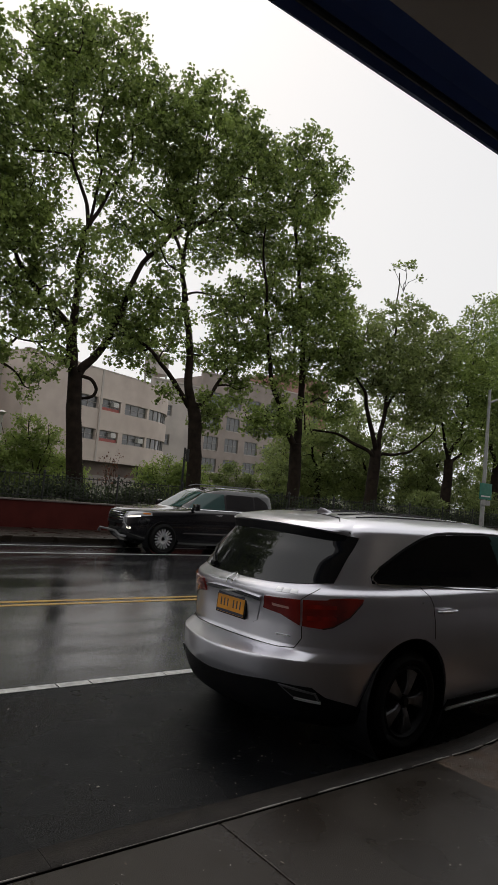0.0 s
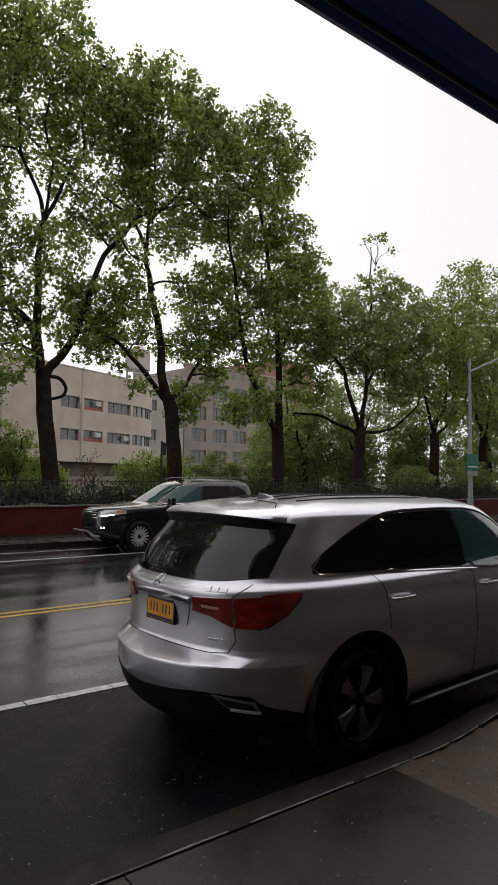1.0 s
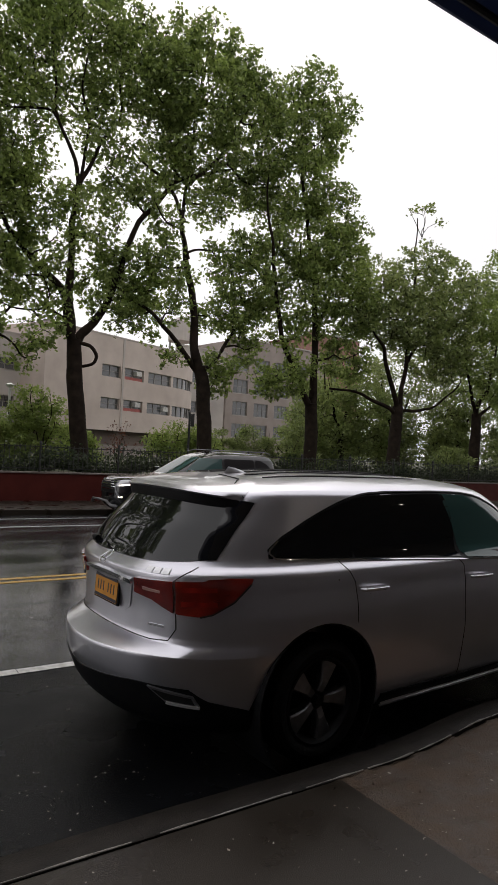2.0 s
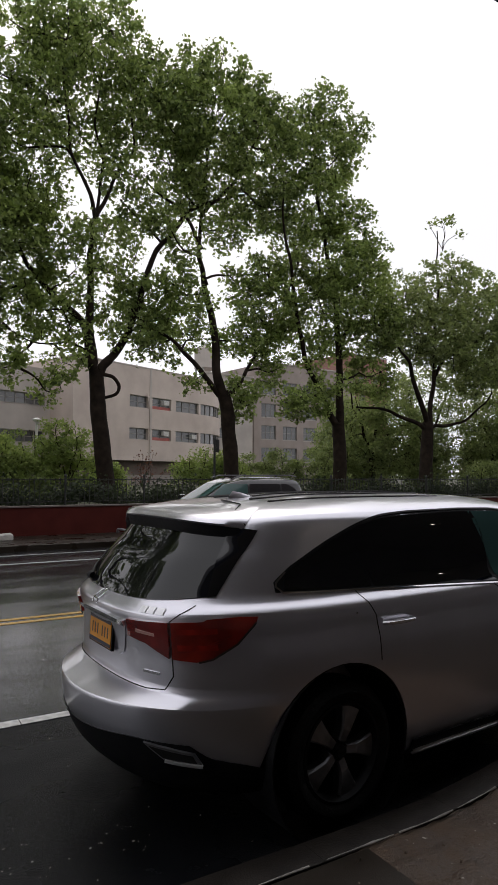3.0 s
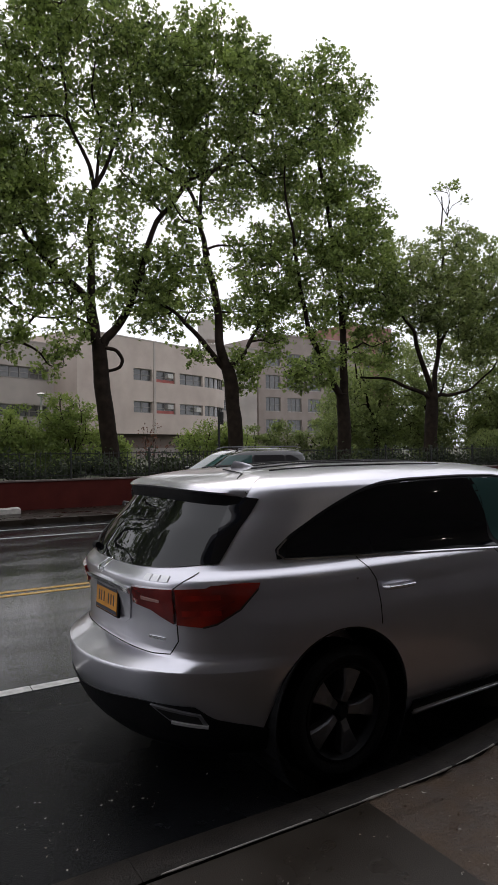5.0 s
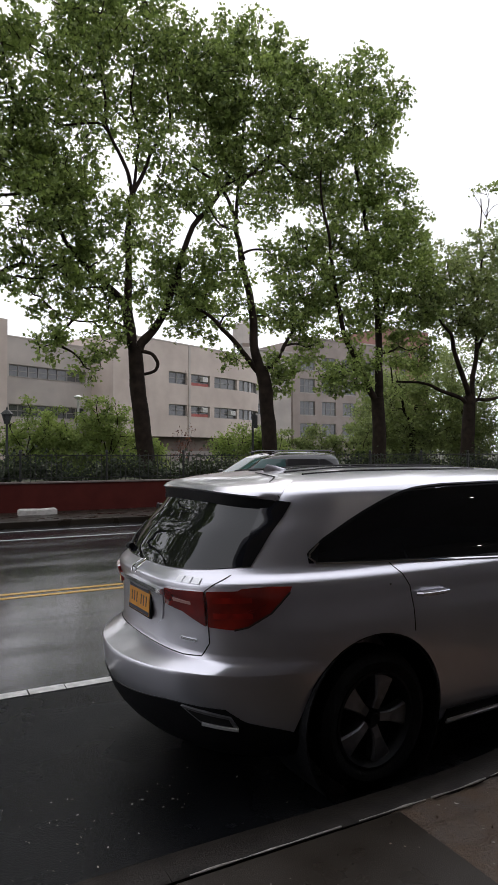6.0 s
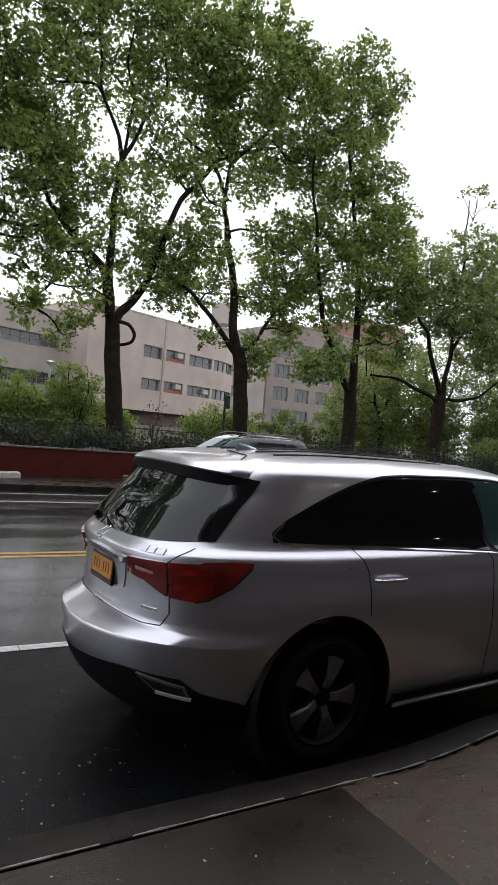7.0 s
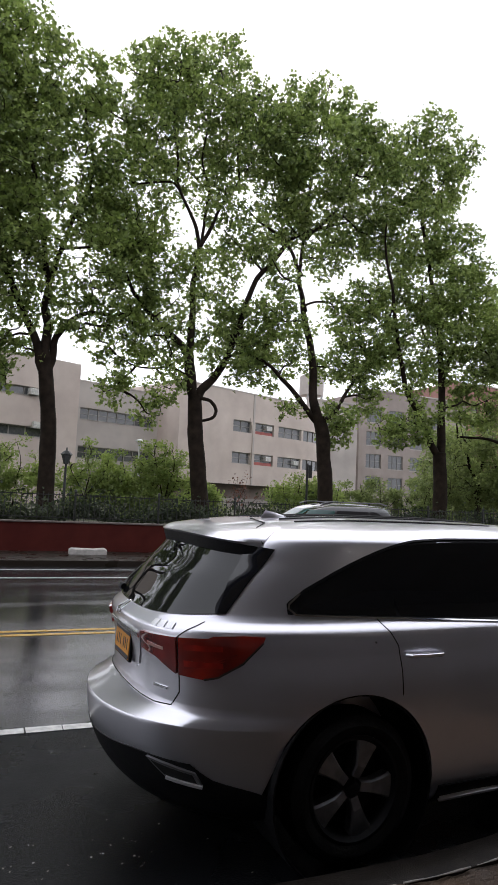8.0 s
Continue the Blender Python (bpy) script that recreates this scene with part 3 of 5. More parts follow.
second = tree("plane_tree", "tall plane tree with one long arching limb and a looped branch", (5.3, TY, 0.9),
     [[(5.35, 0.9), (5.0, 3.88), (4.86, 5.6)], [(4.8, 5.5), (4.2, 7.3), (3.15, 8.3), (2.2, 9.2), (1.7, 11)], [(5.0, 5.6), (5.6, 6.35), (6.4, 8.1), (7.0, 10.0), (8.5, 12.1), (9.9, 13.1), (11.2, 13.6)],
      [(4.75, 5.8), (4.6, 8.4), (4.72, 11.1)], [(4.72, 11.0), (5.3, 12.6), (6.1, 14.0), (6.0, 15.5), (6.6, 17.4)], [(4.7, 11.0), (4.3, 12.3), (3.65, 13.4), (3.3, 15.6), (3.4, 17.6)], [(4.72, 11.1), (4.95, 13.2), (4.7, 15.0), (5.2, 18.2)],
      [(4.9, 5.5, 0), (5.35, 5.42, -0.3), (5.63, 5.15, -0.35), (5.66, 4.93, -0.35), (5.5, 4.72, -0.3), (5.05, 4.6, 0)]],
     [(0.33, 0.26), (0.18, 0.04), (0.18, 0.05), (0.17, 0.10), (0.085, 0.02), (0.085, 0.02), (0.07, 0.02), (0.075, 0.055)],
     [(5.2, 18.5, 1.5), (3.4, 17.9, 1.4), (4.3, 16.4, 1.8), (2.2, 17.3, 1.1), (6.6, 17.4, 1.3), (6.0, 15.4, 1.6), (3.0, 15.0, 1.5), (2.0, 13.0, 1.6), (4.6, 14.0, 1.2), (1.4, 15.2, 1.1), (3.0, 11.2, 1.4), (5.7, 12.6, 1.2), (2.4, 9.6, 1.3), (4.9, 9.8, 1.4), (3.6, 8.6, 1.2), (5.7, 8.2, 1.0), (1.9, 11.2, 1.2),
      (7.6, 15.6, 1.6), (8.2, 13.6, 1.2), (2.6, 6.4, 0.9), (3.6, 5.9, 0.9), (2.0, 5.6, 0.7), (3.2, 4.8, 0.6), (3.8, 7.0, 0.8), (6.4, 11.4, 0.9), (6.3, 7.0, 0.6), (3.0, 7.5, 0.8), (6.9, 7.3, 0.7), (5.5, 6.9, 0.5), (1.3, 7.2, 0.6), (2.1, 7.9, 0.7), (7.2, 9.0, 0.6)], 12, 2300, bare=(0, 7), **PLANE)
tree("plane_tree", "tall forked plane tree with fresh leaves behind the fence", (10.45, TY, 0.9),
     [[(10.5, 0.9), (10.3, 3.9), (10.05, 5.2)], [(10.1, 5.0), (9.0, 5.85), (7.9, 6.8), (6.9, 7.3), (6.0, 7.9)], [(10.0, 5.1), (9.75, 6.7), (9.45, 8.3), (9.2, 9.8), (9.0, 11.0), (9.3, 13.6), (9.7, 17)],
      [(10.2, 4.9), (11.2, 6.2), (11.9, 7.2), (12.7, 8.0)], [(9.05, 10.8), (8.3, 12.2), (7.5, 12.8), (6.6, 13.5)], [(9.3, 9.4), (8.8, 10.4), (8.0, 10.5), (7.2, 11.4)], [(9.2, 12.4), (10.5, 14), (11.5, 16)]],
     [(0.32, 0.26), (0.13, 0.03), (0.21, 0.03), (0.11, 0.03), (0.09, 0.02), (0.06, 0.02), (0.08, 0.02)],
     [(9.6, 17.9, 1.2), (8.2, 17.1, 1.4), (11.0, 17.2, 1.5), (9.6, 15.6, 1.8), (7.8, 15.2, 1.4), (11.8, 15.4, 1.6), (12.4, 17.1, 1.0), (10.6, 13.6, 1.4), (8.6, 13.2, 1.2), (12.2, 13.2, 1.2), (7.2, 11.8, 0.9), (9.9, 11.6, 0.9), (8.0, 8.9, 1.0), (7.0, 7.9, 0.9), (8.8, 7.2, 0.8), (7.2, 6.7, 0.6), (10.8, 9.8, 0.8), (11.6, 8.8, 1.2),
      (10.6, 7.4, 0.8), (12.4, 7.6, 1.0), (11.0, 5.6, 0.9), (10.9, 4.6, 0.6), (8.7, 5.4, 0.5), (6.4, 8.7, 0.7), (8.2, 10.6, 0.7), (7.6, 7.8, 0.8), (9.1, 8.3, 0.6), (6.5, 6.7, 0.6), (11.4, 7.0, 0.8), (12.0, 6.1, 0.7), (8.0, 6.2, 0.4)], 13, 2000, **PLANE)
tree("plane_tree", "plane tree with two steep limbs and a dense crown", (15.95, TY, 0.9),
     [[(15.95, 0.9), (15.97, 2.79), (15.88, 4.2)], [(15.85, 4.0), (14.75, 5.5), (13.8, 7.2), (13.2, 9.8), (12.6, 11.9), (12.5, 14)], [(15.95, 4.2), (16.0, 7.2), (15.7, 10.2), (15.0, 14.0), (14.8, 17.4)], [(15.9, 7), (16.8, 9.4), (17.4, 11.4)], [(13.2, 9.8), (14.0, 11.4), (14.5, 13.6)]],
     [(0.33, 0.27), (0.16, 0.03), (0.21, 0.03), (0.09, 0.03), (0.07, 0.02)],
     [(15.2, 18.1, 1.2), (16.4, 17.5, 1.0), (14.2, 17.6, 1.1), (13.6, 16.0, 1.4), (15.4, 15.8, 1.3), (16.5, 16.1, 0.7), (14.6, 13.9, 1.6), (12.8, 13.6, 1.2), (16.2, 13.0, 1.3), (17.2, 11.9, 1.2), (13.4, 11.6, 1.4), (15.2, 11.4, 1.8), (17.0, 10.0, 1.7), (18.3, 11.3, 0.9), (13.0, 9.4, 1.3), (14.8, 9.0, 1.6), (12.0, 10.4, 1.0), (16.6, 8.0, 1.2), (14.2, 7.0, 0.9), (12.9, 7.9, 0.9),
      (18.4, 8.6, 1.2), (17.6, 6.4, 1.1), (14.0, 5.2, 1.0), (13.2, 4.9, 0.8), (18.8, 6.2, 0.8), (15.0, 5.8, 0.8)], 14, 2400, **PLANE)
tree("plane_tree", "lower plane tree with a bare twig above its crown", (21.25, TY, 0.9),
     [[(21.2, 0.9), (21.35, 3.12), (21.45, 4.5)], [(21.14, 4.2), (19.94, 4.72), (19.22, 5.09), (17.65, 5.09)], [(21.4, 4.4), (20.23, 6.5), (19.55, 7.39), (18.39, 8.08)], [(21.6, 4.4), (22.09, 7.33), (22.43, 10.75), (22.7, 14.4)],
      [(21.6, 4.2), (23.87, 4.74), (25.4, 6.13)], [(21.9, 6.5), (23.4, 8.5), (24.6, 10.2)], [(22.6, 13.2), (22.2, 13.9), (21.6, 14.3)], [(22.62, 13.3), (22.4, 14.2), (22.2, 14.9)], [(22.6, 13.4), (23.0, 14.3), (23.0, 15.0)], [(22.6, 13.3), (23.3, 13.9), (23.8, 14.2)]],
     [(0.36, 0.27), (0.11, 0.05), (0.15, 0.04), (0.14, 0.025), (0.10, 0.03), (0.09, 0.03), (0.02, 0.008), (0.02, 0.008), (0.02, 0.008), (0.02, 0.008)],
     [(19.7, 10.2, 1.6), (22.4, 11.3, 1.7), (24.8, 10.5, 2.0), (20.8, 8.9, 1.9), (23.9, 7.7, 2.0), (18.2, 8.1, 1.0), (22.2, 8.6, 1.8), (25.2, 8.6, 1.6), (21.7, 14.3, 0.27, 0), (22.3, 14.8, 0.26, 0), (23.0, 14.8, 0.26, 0), (23.7, 14.2, 0.27, 0)], 15, 1200, leaves=16, spread=0.25, size=0.175, depth=1.9, leafmat=LEAVES_HAZED, lobed=True)
tree("plane_tree", "leafy plane tree far along the park fence", (27.5, TY, 0.9),
     [[(27.5, 0.9), (27.6, 3.0), (27.6, 4.6)], [(27.6, 4.4), (26.6, 6.5), (26, 9)], [(27.6, 4.4), (28.8, 7), (29.4, 11)], [(27.7, 4.4), (29.8, 6), (31, 8)]],
     [(0.33, 0.25), (0.13, 0.03), (0.15, 0.03), (0.1, 0.03)],
     [(29.3, 12.1, 2.3), (26.7, 10.0, 2.2), (30.7, 9.6, 2.7), (26.0, 6.9, 1.8), (30.4, 6.8, 2.2), (28.2, 9.0, 2.2), (28, 6.5, 1.8)], 16, 420, 46, 0.36, 0.16)
tree("plane_tree", "leafy plane tree far along the park fence", (34.0, TY + 1, 0.9),
     [[(34, 0.9), (34, 3.0), (34.1, 5)], [(34, 4.8), (33, 8), (32.6, 12)], [(34.1, 4.8), (35.6, 8), (36, 12)]],
     [(0.35, 0.26), (0.15, 0.03), (0.15, 0.03)],
     [(33, 13.4, 2.7), (36.4, 11.7, 3.2), (32.6, 9.0, 2.4), (36, 8.0, 2.6), (34, 6.2, 2.2)], 17, 420, 46, 0.4, 0.17)
# the row goes on along the street
for src, x, turn in ((second, -5.4, 180), (first, -10.7, 150), (second, -16.0, 20), (first, -21.5, 200)):
    copy_thing(src, pose(x, TY, 0.9, 0, 0, turn))
for k, (x, y, h) in enumerate([(24, 26, 8.5), (29.5, 27, 9), (35, 26, 9), (41, 24, 12), (46, 21, 12), (53, 24, 13), (60, 20, 13), (26.5, 31, 7.0)]):
    tree("park_tree", "dense park tree behind the row, its leaves paled for haze", (x, y, 0.9),
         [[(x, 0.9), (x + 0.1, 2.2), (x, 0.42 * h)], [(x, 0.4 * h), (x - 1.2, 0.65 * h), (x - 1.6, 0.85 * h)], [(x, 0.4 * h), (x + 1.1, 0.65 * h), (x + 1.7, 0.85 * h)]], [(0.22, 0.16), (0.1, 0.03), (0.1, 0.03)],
         [(x, 0.72 * h, 0.30 * h), (x - 1.6, 0.5 * h, 0.26 * h), (x + 1.7, 0.5 * h, 0.26 * h), (x + 0.4, 0.3 * h, 0.22 * h), (x - 0.9, 0.28 * h, 0.2 * h)], 40 + k, 300, 34, 0.42, 0.19, LEAVES_HAZED, "trees deeper in the park", 2.6)


def bush(x, y, r, h, seed, mat=None, label="bright green leafy bush behind the fence", base=0.9, n=90):
    far = h > 3.6
    tree("bush", label, (x, y, base), [[(x, base), (x + 0.05, base + 0.2 * h), (x, base + 0.3 * h)], [(x, base + 0.25 * h), (x - 0.5 * r, base + 0.5 * h), (x - 0.7 * r, base + 0.8 * h)], [(x, base + 0.25 * h), (x + 0.5 * r, base + 0.5 * h), (x + 0.6 * r, base + 0.8 * h)], [(x, base + 0.3 * h), (x + 0.1, base + 0.6 * h), (x, base + 0.9 * h)]],
         [(0.04, 0.03)] + [(0.025, 0.008)] * 3,
         [(x, base + 0.62 * h, 0.38 * h, 0), (x - 0.5 * r, base + 0.42 * h, 0.34 * h, 0.1), (x + 0.5 * r, base + 0.4 * h, 0.34 * h, -0.1), (x, base + 0.22 * h, 0.25 * h, -0.2)],
         seed, n, 56, 0.42 if far else 0.22, 0.2 if far else 0.105, mat or LEAVES_BUSH, "bushes behind the fence", 0.8)


for k, (x, y, r, h) in enumerate([(-3.0, 17.4, 1.0, 2.3), (-1.3, 17.6, 0.9, 2.1), (0.9, 17.6, 0.9, 2.2), (2.1, 17.9, 0.7, 1.9), (3.0, 17.6, 0.8, 2.5), (3.5, 17.4, 0.6, 2.3), (8.4, 17.8, 0.8, 1.8), (9.4, 17.4, 0.8, 1.7), (-5, 17.6, 1.2, 2.4), (6.9, 24, 1.0, 1.3), (14.4, 24, 1.2, 1.9), (16.2, 24, 1.5, 2.3), (12.3, 22, 1.2, 1.7), (18.7, 24, 1.5, 2.2), (20.6, 25, 1.5, 2.6), (24, 17.5, 1.5, 1.6), (29, 17.5, 1.5, 2.2)]):
    if y < 19 and x < 12:
        x, y, r, h = -2.3 + (x + 2.3) * 1.14, y + 3.0, r * 1.1, h * 1.08
    bush(x, y, r * 1.1, h * (1.22 if x < 7 else 1.1), 70 + k, LEAVES_HAZED if x > 12 else None, "bush behind the fence, its green paled for haze" if x > 12 else "bright green leafy bush behind the fence")
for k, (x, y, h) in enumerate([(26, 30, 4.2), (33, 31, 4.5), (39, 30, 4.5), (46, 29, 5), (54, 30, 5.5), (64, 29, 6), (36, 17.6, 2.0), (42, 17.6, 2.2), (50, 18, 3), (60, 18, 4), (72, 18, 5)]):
    bush(x, y, 0.75 * h, h, 120 + k, LEAVES_HAZED, "tall shrub deeper in the park, its green paled for haze", 0.9, 130)
# low dark hedge along the fence
r = np.random.RandomState(9)
c = np.stack([r.uniform(-8, 40, 30000), r.uniform(15.8, 16.7, 30000), 0.92 + np.abs(r.normal(0, 0.33, 30000))], 1)
c[:, 2] += 0.12 * np.sin(c[:, 0] * 2.1)
hedge = tagged(new("low_hedge", leaf_mesh("low_hedge", c, 0.12, LEAVES_HEDGE, 9)), "low dark green groundcover hedge along the fence", "hedge", kind="stuff")

# ---------------------------------------------------------------- buildings
FAC = Matrix.Translation((16.2, 51.2, 0)) @ Matrix.Rotation(math.atan2(0.392, 0.92), 4, "Z")


def wall_with_openings(parent, name, x0, x1, z0, z1, y, thick, openings, mat):
    """A wall sheet from strips round its openings; the openings go right through."""
    zs = sorted({z0, z1, *[o[2] for o in openings], *[o[3] for o in openings]})
    bm = bmesh.new()
    for a, b in zip(zs, zs[1:]):
        cuts = sorted((o[0], o[1]) for o in openings if o[2] <= a + 1e-6 and o[3] >= b - 1e-6)
        x = x0
        for c, d in cuts + [(x1, x1)]:
            if c - x > 1e-4:
                box(x, c, y, y + thick, a, b, 0, bm)
            x = d
    return part(name, bm, mat, parent)


def window(parent, x0, x1, z0, z1, y, cols, mat_pane=None, sash=True):
    w = thing("window", "", "")
    w.parent = parent
    bm = bmesh.new()
    t = 0.07
    for a, b, c, d in ((x0, x1, z0, z0 + t), (x0, x1, z1 - t, z1), (x0, x0 + t, z0 + t, z1 - t), (x1 - t, x1, z0 + t, z1 - t)):
        box(a, b, y, y + 0.09, c, d, 0, bm)
    for k in range(1, cols):
        xx = x0 + (x1 - x0) * k / cols
        box(xx - t / 2, xx + t / 2, y + 0.004, y + 0.08, z0 + t, z1 - t, 0, bm)
    if sash:
        for k in range(cols):
            a, b = x0 + (x1 - x0) * k / cols + t, x0 + (x1 - x0) * (k + 1) / cols - t
            box(a, b, y + 0.01, y + 0.07, (z0 + z1) / 2 - 0.025, (z0 + z1) / 2 + 0.025, 0, bm)
    part("frame", bm, WINDOW_FRAME, w)
    for k in range(cols):
        a, b = x0 + (x1 - x0) * k / cols, x0 + (x1 - x0) * (k + 1) / cols
        part("pane", box(a + 0.02, b - 0.02, y + 0.06, y + 0.075, z0 + 0.02, z1 - 0.02), PANE, w)
    part("sill", box(x0 - 0.05, x1 + 0.05, y - 0.20, y + 0.02, z0 - 0.09, z0 - 0.005), STUCCO_GREY, w)
    return w


def ac_unit(parent, x, z, y):
    part("air_conditioner", box(x - 0.36, x + 0.36, y - 0.38, y + 0.1, z, z + 0.46, 0.03), AC_WHITE, parent, "white window air conditioner")


main = thing("beige_building", "beige rendered low building with a rounded end and two window rows", "building", FAC)
rows = ((8.1, 9.2), (5.15, 6.2))
opens = []
for z0, z1 in rows:
    opens += [(2.5, 4.87, z0, z1), (5.4, 8.0, z0, z1), (8.65, 12.1, z0, z1)]
wall_with_openings(main, "front_wall", -3.85, 12.4, 3.2, 11.8, 0, 0.45, opens, STUCCO)
part("side_wall", box(-3.85, -3.4, 0.45, 16, 3.2, 11.8), STUCCO, main)
# recess and soffit take the brown with the overhang's shade in it
part("lower_wall", box(-3.6, 12.4, 0.9, 1.3, 0.9, 3.2), SHADED_BASE, main, "recessed ground floor, darkened for the overhang's shade")
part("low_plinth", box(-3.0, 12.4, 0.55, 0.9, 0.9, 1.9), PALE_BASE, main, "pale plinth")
part("soffit", box(-3.85, 12.4, 0.452, 1.3, 3.205, 3.4), SHADED_BASE, main)
part("roof", box(-3.8, 12.4, 0.2, 16, 11.5, 11.7), STUCCO_GREY, main)
part("parapet_cap", box(-3.9, 12.4, -0.05, 0.5, 11.802, 11.92), STUCCO_GREY, main)
part("back_wall", box(-3.4, 20.9, 15.6, 16, 0.9, 11.5), STUCCO, main)
# rounded end with ribbon windows
RC = 9.0


def arc_band(z0, z1, r_out, r_in, mat, name, label="", cut=1.0):
    bm = bmesh.new()
    ring = []
    for k in range(25):
        a = -math.pi / 2 + math.pi / 2 * cut * k / 24
        ring.append([bm.verts.new((12.4 + r * math.cos(a), RC + r * math.sin(a), z)) for r, z in ((r_out, z0), (r_out, z1), (r_in, z1), (r_in, z0))])
    for p, q in zip(ring, ring[1:]):
        for i in range(4):
            bm.faces.new((p[i], p[(i + 1) % 4], q[(i + 1) % 4], q[i]))
    bm.faces.new(ring[0])
    bm.faces.new(ring[-1][::-1])
    return part(name, bm, mat, main, label, smooth=True, angle=30)


for z0, z1 in ((3.2, 5.15), (6.2, 8.1), (9.2, 11.8)):
    arc_band(z0, z1, RC, RC - 0.45, STUCCO, "curved_wall")
for z0, z1 in rows:
    arc_band(z0, z1, RC - 0.25, RC - 0.3, PANE, "ribbon_window", "curved ribbon window")
    for k in range(1, 13):
        a = -math.pi / 2 + math.pi / 2 * k / 13
        p = (12.4 + (RC - 0.22) * math.cos(a), RC + (RC - 0.22) * math.sin(a))
        part("mullion", box(p[0] - 0.05, p[0] + 0.05, p[1] - 0.05, p[1] + 0.05, z0, z1), WINDOW_FRAME, main)
arc_band(0.9, 3.2, RC - 0.9, RC - 1.3, SHADED_BASE, "curved_base")
part("end_wall", box(20.95, 21.4, RC, 16, 0.9, 11.8), STUCCO_GREY, main)
for i, (z0, z1) in enumerate(rows):
    window(main, 2.5, 4.87, z0, z1, 0.22, 2)
    window(main, 5.4, 8.0, z0, z1, 0.22, 2)
    window(main, 8.65, 12.1, z0, z1, 0.22, 3)
    part("red_panel", box(5.45, 7.95, 0.16, 0.214, z0 + 0.02, z0 + 0.30), PANEL_RED, main, "red panel below the glass")
    ac_unit(main, 7.2, z0 + 0.45, 0.22)
ac_unit(main, 11.3, 5.5, 0.22)
part("pilaster", box(5.02, 5.24, -0.06, -0.002, 3.2, 11.8), STUCCO_GREY, main)
part("pipe", tube([(5.0, -0.08, 3.4), (5.0, -0.08, 8.0), (4.6, -0.08, 9.5)], [0.03] * 3, 6), STUCCO, main)

wing = thing("grey_wing", "recessed grey-beige wing with ribbon windows", "building", FAC)
wall_with_openings(wing, "front_wall", -14, -3.86, 0.9, 10.75, 3, 0.4, [(-11.6, -4.4, 7.7, 8.65), (-11.6, -4.4, 4.55, 5.55)], STUCCO_GREY)
part("roof", box(-14, -3.86, 3.4, 16, 10.5, 10.7), STUCCO_GREY, wing)
part("parapet_cap", box(-14, -3.86, 2.95, 3.4, 10.752, 10.86), STUCCO_GREY, wing)
for z0, z1 in ((7.7, 8.65), (4.55, 5.55)):
    window(wing, -11.6, -4.4, z0, z1, 3.2, 8)
part("low_plinth", box(-14, -3.86, 2.7, 2.99, 0.9, 3.6), PALE_BASE, wing)
tower = thing("beige_tower", "beige rendered stair block with window air conditioners", "building", FAC)
opens = [(-21.5, -17.1, 8.35, 8.95), (-21.5, -16.7, 5.5, 6.2), (-30, -23, 8.35, 8.95), (-30, -23, 5.5, 6.2)]
wall_with_openings(tower, "front_wall", -34, -14.05, 0.9, 11.2, -1, 0.4, opens, STUCCO)
part("side_wall", box(-14.45, -14.05, -0.6, 12, 0.9, 11.2), STUCCO, tower)
part("roof", box(-34, -14.45, -0.6, 12, 10.9, 11.1), STUCCO_GREY, tower)
for o in opens:
    window(tower, *o, -0.8, 4, sash=False)
ac_unit(tower, -17.6, 8.4, -0.9)
ac_unit(tower, -17.2, 6.1, -0.9)


def block(name, label, x0, x1, y, z1, mat, wx, wz, w, h, rot=0.0, cols=2):
    """A building further back, with its own windows in rows."""
    ob = thing(name, label, "building", Matrix.Translation((x0, y, 0)) @ Matrix.Rotation(rot, 4, "Z"))
    L = x1 - x0
    part("body", box(0, L, 0.35, 12, 0, z1), mat, ob)
    opens = [(a, a + w, b, b + h) for a in wx for b in wz]
    wall_with_openings(ob, "front_wall", 0, L, 0, z1 + 0.6, 0, 0.34, opens, mat)
    part("cornice", box(-0.1, L + 0.1, -0.12, 0.4, z1 + 0.602, z1 + 0.8), STUCCO_GREY, ob)
    for o in opens:
        window(ob, *o, 0.18, cols)
    return ob


block("concrete_block", "plain grey concrete stair block", 34.5, 42.2, 69, 14.2, STUCCO_GREY, [2.2], [10.4, 6.6], 1.2, 1.4, 0.1, 1)
block("brown_apartments", "brown-grey apartment house with paired windows", 45.6, 66, 75, 17.6, BROWN_BRICK, [1.3, 5.3, 9.3, 13.3], [3.9, 7.1, 10.3, 13.6], 2.7, 2.0, 0.1, 3)
block("brick_tower", "distant reddish brick apartment tower", 74, 88, 92, 24.5, REDDISH, [2, 6, 10], [4, 8, 12, 16, 20], 1.8, 1.6, 0.1, 2)
tank = thing("water_tank", "grey rooftop water tank on legs", "water tank", Matrix.Translation((36.4, 72, 14.2)))
part("tank_body", lathe([(0, 1.6), (1.6, 1.6), (1.6, 4.1), (0.1, 4.9), (0, 4.9)], 20, "z"), STUCCO_GREY, tank)
for sx in (-1, 1):
    for sy in (-1, 1):
        part("leg", box(sx * 1.0 - 0.1, sx * 1.0 + 0.1, sy * 1.0 - 0.1, sy * 1.0 + 0.1, 0, 1.7), GALVANISED, tank)

